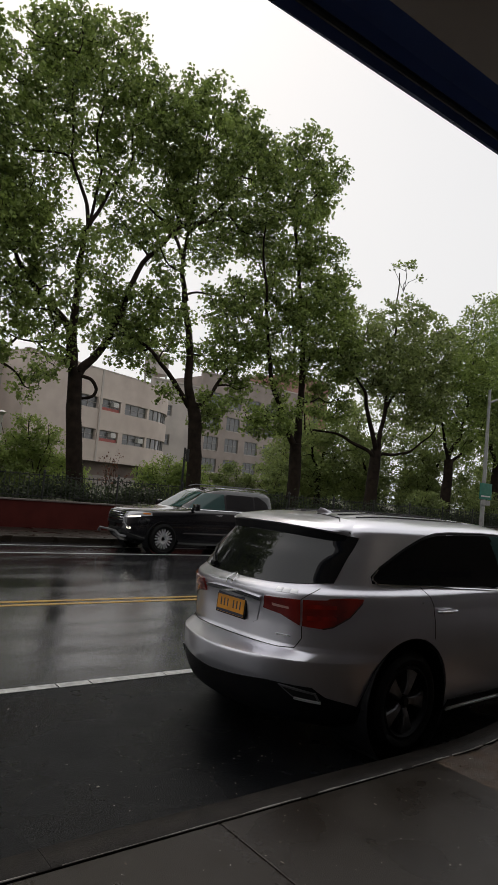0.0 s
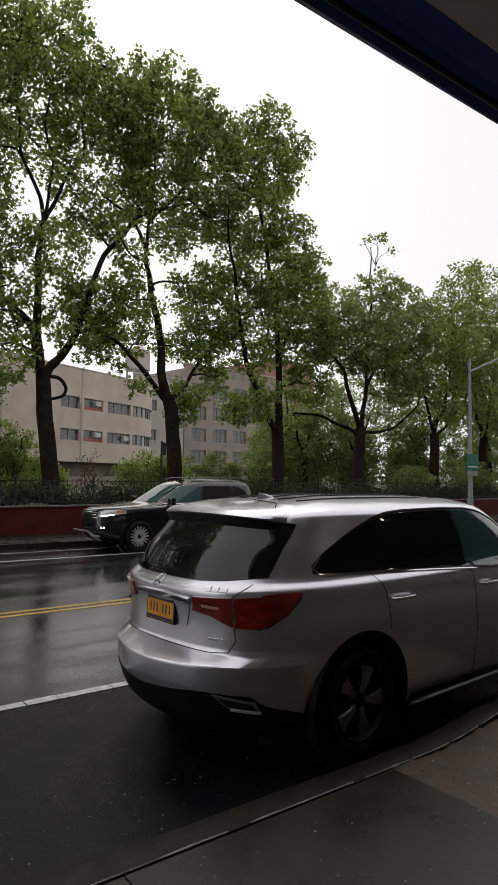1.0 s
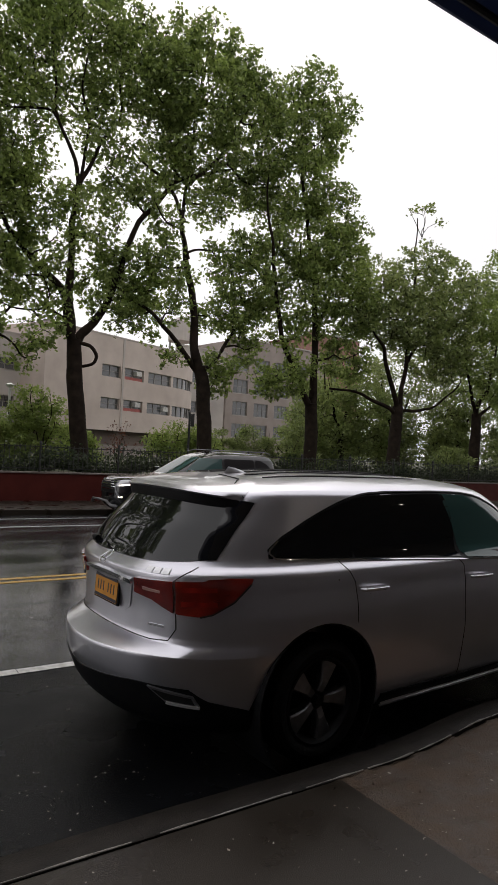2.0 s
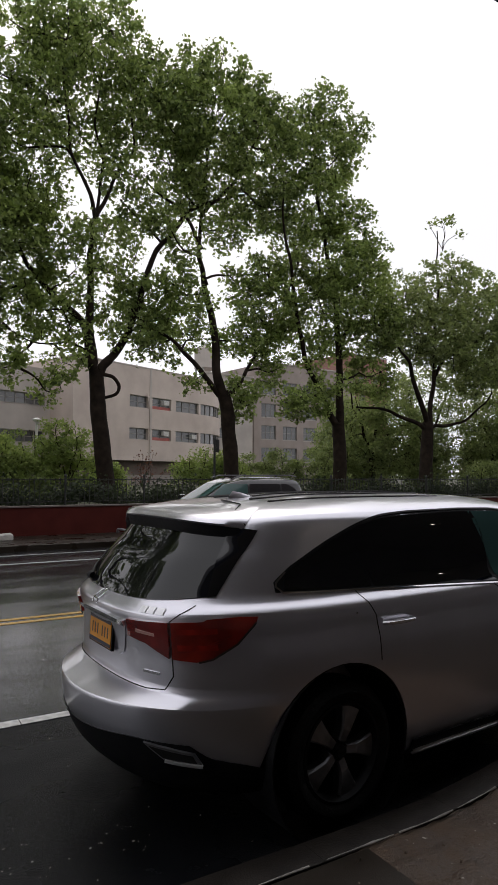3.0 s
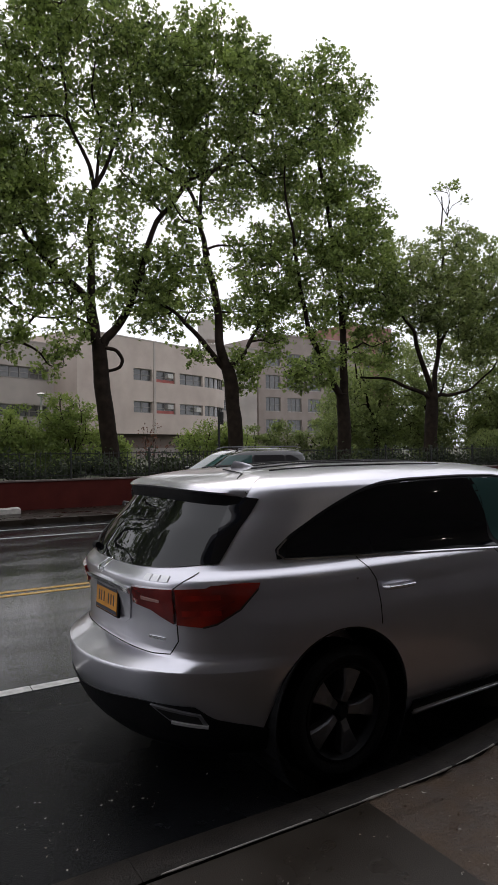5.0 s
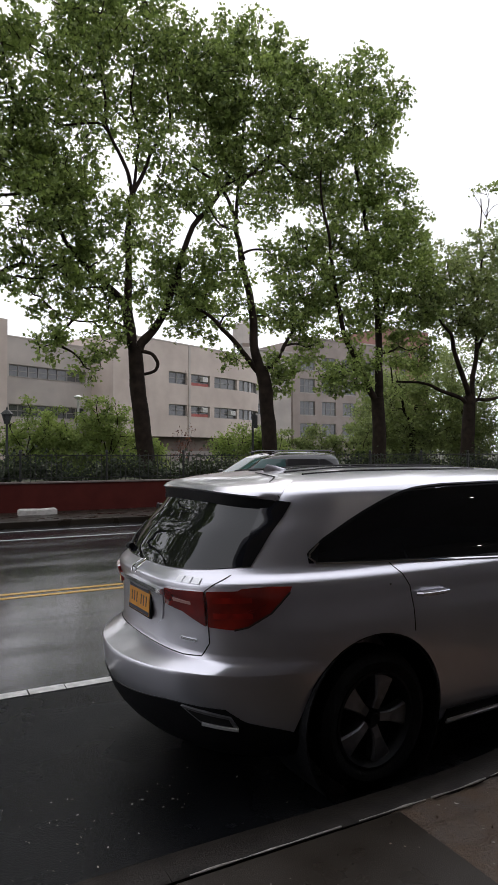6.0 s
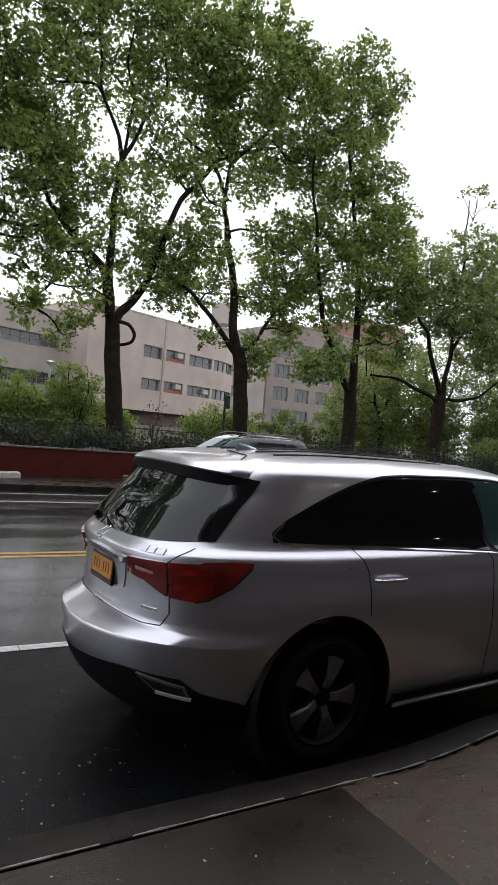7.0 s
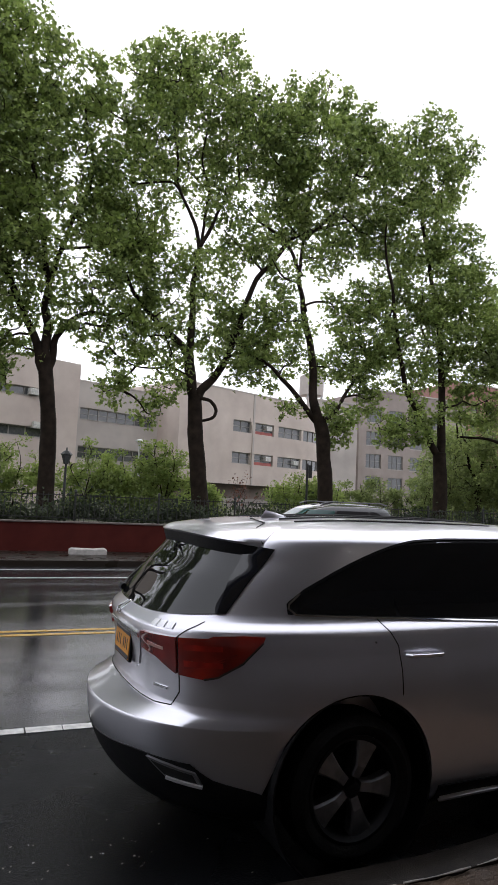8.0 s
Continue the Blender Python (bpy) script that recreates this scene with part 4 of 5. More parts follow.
# the street's near side behind the camera: awning, added unseen facade that blocks sky
whole("near_facade", box(-60, 60, -6.6, -6.2, 0, 16), NEAR_WALL, "unseen grey facade along the pavement, added to shape the light", "wall", kind="structure")
awning = thing("awning", "navy vinyl shop awning on a metal frame", "awning", Matrix.Translation((0, -6.2, 0)))
# ends run on unseen; the right one is added to darken the car's side
A0, A1 = -14.0, 16.0
bm = bmesh.new()
prof = [(0.0, 5.2), (4.0, 4.46), (4.30, 4.34), (4.34, 4.26), (4.34, 4.0), (4.325, 4.0), (4.32, 4.22), (4.25, 4.30), (3.98, 4.41), (0.0, 5.15)]
ring = []
for k in range(25):
    xx = A0 + (A1 - A0) * k / 24
    sag = 0.02 * math.sin(k * 1.7)
    ring.append([bm.verts.new((xx, y + (0.01 * math.sin(k * 2.3) if 3.9 < y < 4.33 else 0), z + (sag if 4.01 < z < 5.0 else 0))) for y, z in prof])
for p, q in zip(ring, ring[1:]):
    for i in range(len(prof)):
        bm.faces.new((p[i], p[(i + 1) % len(prof)], q[(i + 1) % len(prof)], q[i]))
bm.faces.new(ring[0])
bm.faces.new(ring[-1][::-1])
part("canvas", bm, AWNING, awning, smooth=True, angle=30)
part("front_bar", tube([(A0, 4.27, 4.04), (A1, 4.27, 4.04)], [0.02, 0.02], 8), IRON, awning)
part("soffit_panel", box(A0 + 0.05, A1 - 0.05, 0.01, 3.99, 4.02, 4.07), AWNING_UNDER, awning, "brown awning soffit")
for k in range(4):
    xx = A0 + 0.2 + k * (A1 - A0 - 0.4) / 3
    part("rib", tube([(xx, 0.0, 5.08), (xx, 4.2, 4.28)], [0.018, 0.018], 6), IRON, awning)

# ---------------------------------------------------------------- vehicles
def smooth_table(zs, vs):
    """A monotone cubic through a small table."""
    z, v = np.array(zs, float), np.array(vs, float)
    h, d = np.diff(z), np.diff(v) / np.diff(z)
    m = np.zeros(len(z))
    m[0], m[-1] = d[0], d[-1]
    for i in range(1, len(z) - 1):
        m[i] = 0 if d[i - 1] * d[i] <= 0 else 3 * (h[i - 1] + h[i]) / ((2 * h[i] + h[i - 1]) / d[i - 1] + (h[i] + 2 * h[i - 1]) / d[i])

    def f(x):
        x = min(max(x, z[0]), z[-1])
        i = min(int(np.searchsorted(z, x, side="right")) - 1, len(z) - 2)
        t = (x - z[i]) / h[i]
        return float((1 + 2 * t) * (1 - t) ** 2 * v[i] + t * (1 - t) ** 2 * h[i] * m[i] + t * t * (3 - 2 * t) * v[i + 1] + t * t * (t - 1) * h[i] * m[i + 1])
    return f


class Shell:
    """A car's outer skin: at each height a rounded plan outline between its rear and front ends."""

    def __init__(self, rows, centre, p_rear=3.0, p_front=3.2, ledge=((0.2, 0), (1.7, 0))):
        z = [r[0] for r in rows]
        self.zs, self.c, self.pr, self.pf = z, centre, p_rear, p_front
        self.ledge = smooth_table([r[0] for r in ledge], [r[1] for r in ledge])
        self.rear, self.front, self.half = (smooth_table(z, [r[k] for r in rows]) for k in (1, 2, 3))

    def flat(self, phi, z):
        c, s = math.cos(phi), math.sin(phi)
        p = self.pr if c >= 0 else self.pf
        r = (abs(c) ** p + abs(s) ** p) ** (-1 / p)
        a = self.c - self.rear(z) if c >= 0 else self.front(z) - self.c
        return Vector((self.c - a * r * c - self.ledge(z) * max(0.0, c) ** 4.5, -self.half(z) * r * s, z))

    def at(self, phi, z, off=0.0):
        p = self.flat(phi, z)
        if off:
            e = 1e-3
            n = (self.flat(phi + e, z) - self.flat(phi - e, z)).cross(self.flat(phi, z + e) - self.flat(phi, z - e))
            out = Vector((p.x - self.c, p.y * 2, 0))
            n = n if n.dot(out) > 0 else -n
            p = p + n.normalized() * off
        return p

    def by_y(self, y, z):
        v = min(abs(y) / self.half(z), 0.999)
        return math.copysign(math.atan2(v, (1 - v ** self.pr) ** (1 / self.pr)), -y)

    def by_x(self, x, z, side=1):
        a = self.c - self.rear(z) if x < self.c else self.front(z) - self.c
        p = self.pr if x < self.c else self.pf
        v = max(min((self.c - x) / a, 0.999), -0.999)
        return side * math.atan2((1 - abs(v) ** p) ** (1 / p), v)

    def body(self, levels, around=144):
        bm = bmesh.new()
        rings = [[bm.verts.new(self.flat(2 * math.pi * (k + 0.5) / around, z)) for k in range(around)] for z in levels]
        for a, b in zip(rings, rings[1:]):
            for k in range(around):
                bm.faces.new((a[k], a[(k + 1) % around], b[(k + 1) % around], b[k]))
        bm.faces.new(rings[0])
        bm.faces.new(rings[-1][::-1])
        return bm

    def patch(self, low, high, off=0.004, thick=0.012, nu=24, nv=8, bm=None):
        """A panel that lies on the skin between a lower and an upper line of (phi, z)."""
        bm = bm or bmesh.new()

        def run(line, t):
            s = t * (len(line) - 1)
            i = min(int(s), len(line) - 2)
            f = s - i
            return (line[i][0] * (1 - f) + line[i + 1][0] * f, line[i][1] * (1 - f) + line[i + 1][1] * f)
        top, bot = [], []
        for i in range(nu + 1):
            a, b = run(low, i / nu), run(high, i / nu)
            col = [(a[0] + (b[0] - a[0]) * j / nv, a[1] + (b[1] - a[1]) * j / nv) for j in range(nv + 1)]
            top.append([bm.verts.new(self.at(p, z, off)) for p, z in col])
            bot.append([bm.verts.new(self.at(p, z, off - thick)) for p, z in col])
        for i in range(nu):
            for j in range(nv):
                bm.faces.new((top[i][j], top[i + 1][j], top[i + 1][j + 1], top[i][j + 1]))
            for j in (0, nv):
                bm.faces.new((top[i][j], top[i + 1][j], bot[i + 1][j], bot[i][j]))
        for j in range(nv):
            for i in (0, nu):
                bm.faces.new((top[i][j], top[i][j + 1], bot[i][j + 1], bot[i][j]))
        return bm

    def strip(self, line, width, off=0.003, thick=0.006, n=24):
        """A narrow band along a line of (phi, z) on the skin."""
        bm = bmesh.new()
        pts = []
        for i in range(n + 1):
            s = i / n * (len(line) - 1)
            k = min(int(s), len(line) - 2)
            f = s - k
            pts.append((line[k][0] * (1 - f) + line[k + 1][0] * f, line[k][1] * (1 - f) + line[k + 1][1] * f))
        P = [self.at(p, z, off) for p, z in pts]
        rows = []
        for i, (p, z) in enumerate(pts):
            d = (P[min(i + 1, n)] - P[max(i - 1, 0)]).normalized()
            nn = (self.at(p, z, 0.02) - self.at(p, z, 0.001)).normalized()
            w = d.cross(nn).normalized() * width / 2
            rows.append([bm.verts.new(v) for v in (P[i] - w, P[i] + w, P[i] + w - nn * thick, P[i] - w - nn * thick)])
        for a, b in zip(rows, rows[1:]):
            for k in range(4):
                bm.faces.new((a[k], a[(k + 1) % 4], b[(k + 1) % 4], b[k]))
        return bm


def cut_arches(ob, wheels, radius, reach, tail=0.0):
    """Cuts the wheel openings out of a body mesh; tail draws the rear foot of the opening backwards."""
    bm = bmesh.new()
    line = [(radius * math.cos(q), radius * math.sin(q)) for q in np.linspace(-0.9, math.pi - 0.55 * (tail > 0), 30)]
    line += [(-radius - tail, -0.30), (radius * math.cos(0.9), -0.36)] if tail else [(radius * math.cos(q), radius * math.sin(q)) for q in np.linspace(math.pi + 0.2, 2 * math.pi - 1.1, 10)]
    for x, z in wheels:
        for side in (-1, 1):
            ends = [[bm.verts.new((x + u, side * y, z + w)) for u, w in line] for y in (reach, 1.4)]
            for k in range(len(line)):
                j = (k + 1) % len(line)
                bm.faces.new((ends[0][k], ends[0][j], ends[1][j], ends[1][k]))
            bm.faces.new(ends[0])
            bm.faces.new(ends[1][::-1])
    bmesh.ops.recalc_face_normals(bm, faces=bm.faces)
    me = bpy.data.meshes.new("cutter")
    bm.to_mesh(me)
    bm.free()
    tool = new("cutter", me)
    mod = ob.modifiers.new("arches", "BOOLEAN")
    mod.operation, mod.object, mod.solver = "DIFFERENCE", tool, "EXACT"
    bpy.context.view_layer.update()
    done = bpy.data.meshes.new_from_object(ob.evaluated_get(bpy.context.evaluated_depsgraph_get()))
    ob.modifiers.clear()
    ob.data = done
    bpy.data.objects.remove(tool)


def wheel(parent, x, y, side, radius, rim, spokes, bright, turn=0.0):
    """side -1: the face looks to -y."""
    w = new("wheel")
    w.parent = parent
    w.matrix_basis = pose(x, y, radius) @ (Matrix.Identity(4) if side < 0 else Matrix.Rotation(math.pi, 4, "Z"))
    t = 0.115
    part("tyre", lathe([(rim - 0.01, -t + 0.03), (rim + 0.02, -t + 0.004), (radius - 0.06, -t), (radius - 0.015, -t + 0.025), (radius, -t + 0.06), (radius, t - 0.06), (radius - 0.015, t - 0.02), (rim, t)], 48), TYRE, w, smooth=True)
    part("barrel", lathe([(rim + 0.004, -t + 0.012), (rim - 0.012, -t + 0.010), (rim - 0.03, -t + 0.04), (rim - 0.05, 0.02), (0.06, 0.05), (0.0, 0.05), (0.0, 0.08), (rim, 0.08)], 48), RIM_DARK, w, smooth=True)
    for k in range(spokes):
        a = 2 * math.pi * k / spokes + turn
        bm = bmesh.new()
        for q in (-1, 1) if bright == "double" else (0,):
            rows = []
            for rr, hw, yy in ((0.05, 0.026, -0.075), (0.11, 0.03 if q == 0 else 0.02, -0.088), (rim * 0.7, 0.052 if q == 0 else 0.016, -0.085), (rim - 0.012, 0.078 if q == 0 else 0.016, -0.078)):
                mid = q * 0.16 * (rr / rim) * rim
                rows.append([bm.verts.new((rr * math.cos(a) - (mid + s * hw) * math.sin(a), yy + o, rr * math.sin(a) + (mid + s * hw) * math.cos(a))) for s, o in ((-1, 0.012), (-0.8, 0), (0.8, 0), (1, 0.012), (1, 0.06), (-1, 0.06))])
            for p0, p1 in zip(rows, rows[1:]):
                for i in range(6):
                    bm.faces.new((p0[i], p0[(i + 1) % 6], p1[(i + 1) % 6], p1[i]))
            bm.faces.new(rows[0])
            bm.faces.new(rows[-1][::-1])
        part("spoke", bm, BRIGHT_TRIM if bright == "double" else RIM_BRIGHT, w)
    part("hub_cap", lathe([(0, -0.094), (0.03, -0.094), (0.034, -0.08), (0.034, -0.05), (0, -0.05)], 20), RIM_DARK, w, smooth=True)
    return w


# ---- the parked silver SUV
suv = thing("silver_suv", "silver-grey SUV parked at the kerb, wet and shiny", "car", pose(-0.042, 0, 0, 0, 0, 2.6), "parked cars")
S = Shell([
    (0.20, -0.780, 3.50, 0.84), (0.27, -0.940, 3.66, 0.91), (0.36, -1.000, 3.76, 0.945), (0.46, -1.030, 3.80, 0.955), (0.58, -1.050, 3.82, 0.964), (0.70, -1.055, 3.82, 0.971),
    (0.79, -1.028, 3.78, 0.971), (0.90, -1.030, 3.74, 0.967), (0.98, -1.035, 3.68, 0.960),
    (1.04, -1.040, 3.62, 0.954), (1.10, -1.040, 3.46, 0.951), (1.13, -1.036, 3.28, 0.947), (1.15, -1.030, 3.12, 0.941), (1.17, -1.021, 3.00, 0.923), (1.19, -1.010, 2.90, 0.898), (1.23, -0.990, 2.78, 0.872), (1.30, -0.940, 2.68, 0.849), (1.40, -0.865, 2.54, 0.818),
    (1.48, -0.785, 2.41, 0.794), (1.55, -0.730, 2.28, 0.773), (1.60, -0.680, 2.17, 0.755), (1.635, -0.625, 2.08, 0.724), (1.665, -0.515, 1.97, 0.652), (1.69, -0.350, 1.84, 0.55), (1.71, -0.050, 1.62, 0.42), (1.725, 0.15, 1.32, 0.24), (1.732, 0.3, 1.05, 0.1)], 0.4, 3.5, 4.2,
    ((0.2, 0.06), (0.27, 0.10), (0.36, 0.14), (0.46, 0.165), (0.58, 0.187), (0.66, 0.19), (0.69, 0.19), (0.70, 0.185), (0.742, 0.050), (0.752, 0.024), (0.76, 0.022), (0.9, 0.022), (1.03, 0.03), (1.09, 0.055), (1.14, 0.065), (1.18, 0.03), (1.25, 0.0), (1.7, 0.0)))
levels = sorted({*[r for r in S.zs], *np.linspace(0.22, 1.72, 70).tolist(), 0.69, 0.742, 0.752, 0.76})
levels = [z for z in levels if not 0.7005 < z < 0.741]
body = part("body", S.body(levels), SILVER, suv, smooth=True, angle=28)
cut_arches(body, [(-0.07, 0.375), (2.82, 0.375)], 0.475, 0.56, 0.15)
for x in (-0.07, 2.82):
    for side in (-1, 1):
        bm = lathe([(0.462, side * 0.56), (0.471, side * 0.56), (0.471, side * 0.945), (0.462, side * 0.945)], 40, "y", None, (x, 0, 0.375))
        part("arch_liner", bm, CLADDING, suv)
        wheel(suv, x, side * 0.835, side, 0.376, 0.262, 5, "single", -0.07)
part("underbody", box(-0.75, 3.4, -0.56, 0.56, 0.19, 0.36, 0.03), CLADDING, suv)

# black lower bumper, round the corners to the wheel opening
def lower_edge(s):
    line = [(S.by_x(-0.46, 0.36, s), 0.36), (S.by_x(-0.60, 0.41, s), 0.41), (S.by_x(-0.77, 0.46, s), 0.46), (S.by_y(s * -0.74, 0.53), 0.525), (S.by_y(s * -0.50, 0.53), 0.545), (S.by_y(s * -0.25, 0.5), 0.525), (0, 0.51)]
    return sorted(line, key=lambda q: -abs(q[0]))


upper_line = lower_edge(-1) + lower_edge(1)[::-1][1:]
lower_line = [(p, 0.21 + (0.09 if k in (0, 12) else 0.04 if k in (1, 11) else 0)) for k, (p, z) in enumerate(upper_line)]
part("lower_bumper", S.patch(lower_line, upper_line, 0.006, 0.02, 56, 8), CLADDING, suv, "black plastic lower bumper", smooth=True)
for s in (-1, 1):
    part("sill_cladding", S.patch([(S.by_x(0.46, 0.22, s), 0.215), (S.by_x(2.36, 0.22, s), 0.215)], [(S.by_x(0.46, 0.33, s), 0.33), (S.by_x(2.36, 0.33, s), 0.33)], 0.008, 0.02, 20, 4), CLADDING, suv, "black sill cladding", smooth=True)
    part("sill_trim", S.strip([(S.by_x(0.49, 0.26, s), 0.252), (S.by_x(0.7, 0.26, s), 0.260), (S.by_x(2.36, 0.28, s), 0.280)], 0.024, 0.026, 0.02, 30), BRIGHT_TRIM, suv, "thin bright sill trim")
    # exhaust outlet set in the black bumper
    Y = lambda y, z: (S.by_y(s * y, z), z)
    ex = part("exhaust", S.patch([Y(-0.645, 0.456), Y(-0.71, 0.443), Y(-0.765, 0.432)], [Y(-0.575, 0.535), Y(-0.67, 0.516), Y(-0.752, 0.492)], 0.020, 0.03, 12, 4), RIM_BRIGHT, suv, "polished grey exhaust outlet", smooth=True)
    # no hole is cut: the shade inside is a black patch
    part("outlet", S.patch([Y(-0.645, 0.468), Y(-0.752, 0.446)], [Y(-0.598, 0.522), Y(-0.745, 0.484)], 0.0225, 0.004, 10, 3), SEAM, ex, "black patch for the shade inside the outlet")
    part("chrome_lip", S.strip([Y(-0.650, 0.455), Y(-0.71, 0.443), Y(-0.765, 0.432)], 0.014, 0.030, 0.014, 12), BRIGHT_TRIM, ex, "bright chrome lip")

# tailgate: seams, plate recess, lamps, glass
for s in (-1, 1):
    part("tailgate_seam", S.strip([(S.by_y(s * 0.635, 0.905), 0.925), (S.by_y(s * 0.640, 0.84), 0.84), (S.by_y(s * 0.600, 0.77), 0.77), (S.by_y(s * 0.485, 0.76), 0.758), (0, 0.755)], 0.006, 0.002, 0.005, 40), SEAM, suv)
    part("tailgate_seam", S.strip([(S.by_y(s * 0.625, 1.10), 1.105), (S.by_y(s * 0.665, 1.15), 1.15), (S.by_y(s * 0.685, 1.19), 1.19)], 0.005, 0.002, 0.004, 14), SEAM, suv)
    inner = [(S.by_y(s * 0.350, 1.03), 1.010), (S.by_y(s * 0.495, 0.98), 0.990), (S.by_y(s * 0.595, 0.93), 0.945), (S.by_y(s * 0.627, 0.91), 0.930)]
    inner_top = [(S.by_y(s * 0.375, 1.06), 1.100), (S.by_y(s * 0.465, 1.07), 1.103), (S.by_y(s * 0.555, 1.075), 1.107), (S.by_y(s * 0.629, 1.08), 1.109)]
    tl = part("tail_lamp", S.patch(inner, inner_top, 0.016, 0.03, 18, 8), RED_DARK, suv, "dark red lamp on the tailgate", smooth=True)
    part("clear_strip", S.patch([(S.by_y(s * 0.435, 1.02), 1.041), (S.by_y(s * 0.555, 1.02), 1.035)], [(S.by_y(s * 0.435, 1.04), 1.061), (S.by_y(s * 0.555, 1.03), 1.051)], 0.0195, 0.005, 6, 2), LAMP_CLEAR, tl, "pale reversing strip")
    outer = [(S.by_y(s * 0.640, 0.91), 0.928), (S.by_y(s * 0.745, 0.91), 0.922), (S.by_x(-0.78, 0.93, -s), 0.940), (S.by_x(-0.675, 1.0, -s), 1.012), (S.by_x(-0.585, 1.09, -s), 1.112)]
    outer_top = [(S.by_y(s * 0.642, 1.08), 1.110), (S.by_y(s * 0.755, 1.09), 1.120), (S.by_x(-0.80, 1.1, -s), 1.131), (S.by_x(-0.68, 1.115, -s), 1.140), (S.by_x(-0.575, 1.12, -s), 1.138)]
    tl = part("tail_lamp", S.patch(outer, outer_top, 0.014, 0.03, 22, 8), RED_LENS, suv, "red wrap-round tail lamp", smooth=True)
    part("lamp_edge", S.strip(outer[1:], 0.010, 0.0145, 0.006, 24), SEAM, tl, "black lower lamp edge")
    for q in range(3):
        part("lamp_rib", S.strip([(S.by_y(s * (0.66 + 0.04 * q), 0.97), 0.965 + 0.01 * q), (S.by_x(-0.80 + 0.05 * q, 1.0, -s), 0.985 + 0.035 * q)], 0.005, 0.0155, 0.003, 10), RED_DARK, tl)
    for zz in (0.99, 1.07):
        part("bulb_reflector", S.patch([(S.by_y(s * 0.665, zz), zz - 0.016), (S.by_x(-0.76, zz, -s), zz - 0.006)], [(S.by_y(s * 0.665, zz), zz + 0.014), (S.by_x(-0.76, zz, -s), zz + 0.020)], 0.0162, 0.003, 14, 3), RED_GLOW, tl)
    # rear pillar fin in black beside the glass
    part("pillar_trim", S.patch([(S.by_y(s * 0.695, 1.23), 1.226), (S.by_y(s * 0.720, 1.23), 1.230)], [(S.by_y(s * 0.585, 1.56), 1.570), (S.by_y(s * 0.680, 1.54), 1.550)], 0.009, 0.014, 6, 14), GLOSS_BLACK, suv, "black trim beside the rear glass", smooth=True)
low = [(S.by_y(y, 1.2), 1.188 + 0.04 * (abs(y) / 0.71) ** 3) for y in np.linspace(0.715, -0.715, 13)]
high = [(S.by_y(y, 1.56), 1.565) for y in np.linspace(0.62, -0.62, 13)]
part("rear_glass", S.patch(low, high, 0.006, 0.014, 36, 14), TINTED, suv, "dark tinted rear window that reflects branches", smooth=True)
wip = new("rear_wiper")
wip.parent = suv
piv = S.at(S.by_y(0.34, 1.22), 1.215, 0.022)
a, b, c = piv, S.at(S.by_y(0.43, 1.26), 1.262, 0.022), S.at(S.by_y(0.57, 1.34), 1.350, 0.018)
part("wiper_base", lathe([(0, -0.02), (0.020, -0.02), (0.024, 0.02), (0, 0.02)], 14, "y", None, piv), CLADDING, wip, smooth=True)
part("wiper_arm", tube([a, b, c], [0.010, 0.007, 0.004], 6), CLADDING, wip)
part("wiper_blade", tube([S.at(S.by_y(0.42, 1.24), 1.243, 0.014), S.at(S.by_y(0.53, 1.31), 1.315, 0.014), S.at(S.by_y(0.62, 1.41), 1.410, 0.014)], [0.0045] * 3, 5), CLADDING, wip)

# roof spoiler
sp = new("spoiler")
sp.parent = suv
PM = S.by_y(-0.625, 1.60)


def lip(phi, z, off, drop=0.0):
    f = 1 - (abs(phi) / PM) ** 9
    p = S.at(phi, z - 0.03 * (abs(phi) / PM) ** 3, 0.005)
    out = Vector((p.x - 0.1, p.y * 0.5, 0)).normalized()
    return p + out * off * f + Vector((0, 0, drop * f))


bm = bmesh.new()
rows = []
for k in range(41):
    phi = -PM + 2 * PM * k / 40
    rows.append([bm.verts.new(v) for v in (lip(phi, 1.695, 0.0), lip(phi, 1.665, 0.02, 0.006), lip(phi, 1.635, 0.075, 0.012), lip(phi, 1.622, 0.10, 0.006), lip(phi, 1.605, 0.10, 0.002), lip(phi, 1.585, 0.05), lip(phi, 1.58, -0.01))])
for p, q in zip(rows, rows[1:]):
    for i in range(6):
        bm.faces.new((p[i], p[i + 1], q[i + 1], q[i]))
part("spoiler_top", bm, SILVER, sp, smooth=True, angle=40)
# underside in black plastic, standing in for the shadow below the spoiler
bm = bmesh.new()
rows = []
for k in range(41):
    phi = 0.985 * (-PM + 2 * PM * k / 40)
    rows.append([bm.verts.new(v) for v in (lip(phi, 1.603, 0.085, -0.004), lip(phi, 1.585, 0.06, -0.012), lip(phi, 1.545, 0.012, -0.01), lip(phi, 1.545, -0.01), lip(phi, 1.59, 0.0))])
for p, q in zip(rows, rows[1:]):
    for i in range(5):
        bm.faces.new((p[i], p[(i + 1) % 5], q[(i + 1) % 5], q[i]))
part("spoiler_underside", bm, CLADDING, sp, "spoiler underside, black for the shadow below the lip", smooth=True, angle=40)
part("roof_seam", tube([S.at(q * PM, 1.690 - 0.03 * q ** 3 - 0.085 * max(0, q - 0.8) / 0.2, 0.010) for q in np.linspace(0.3, 1.0, 15)], [0.004] * 15, 5), SEAM, sp)

# plate with its recess and chrome bar
def rear_x(y, z):
    return S.at(S.by_y(y, z), z).x


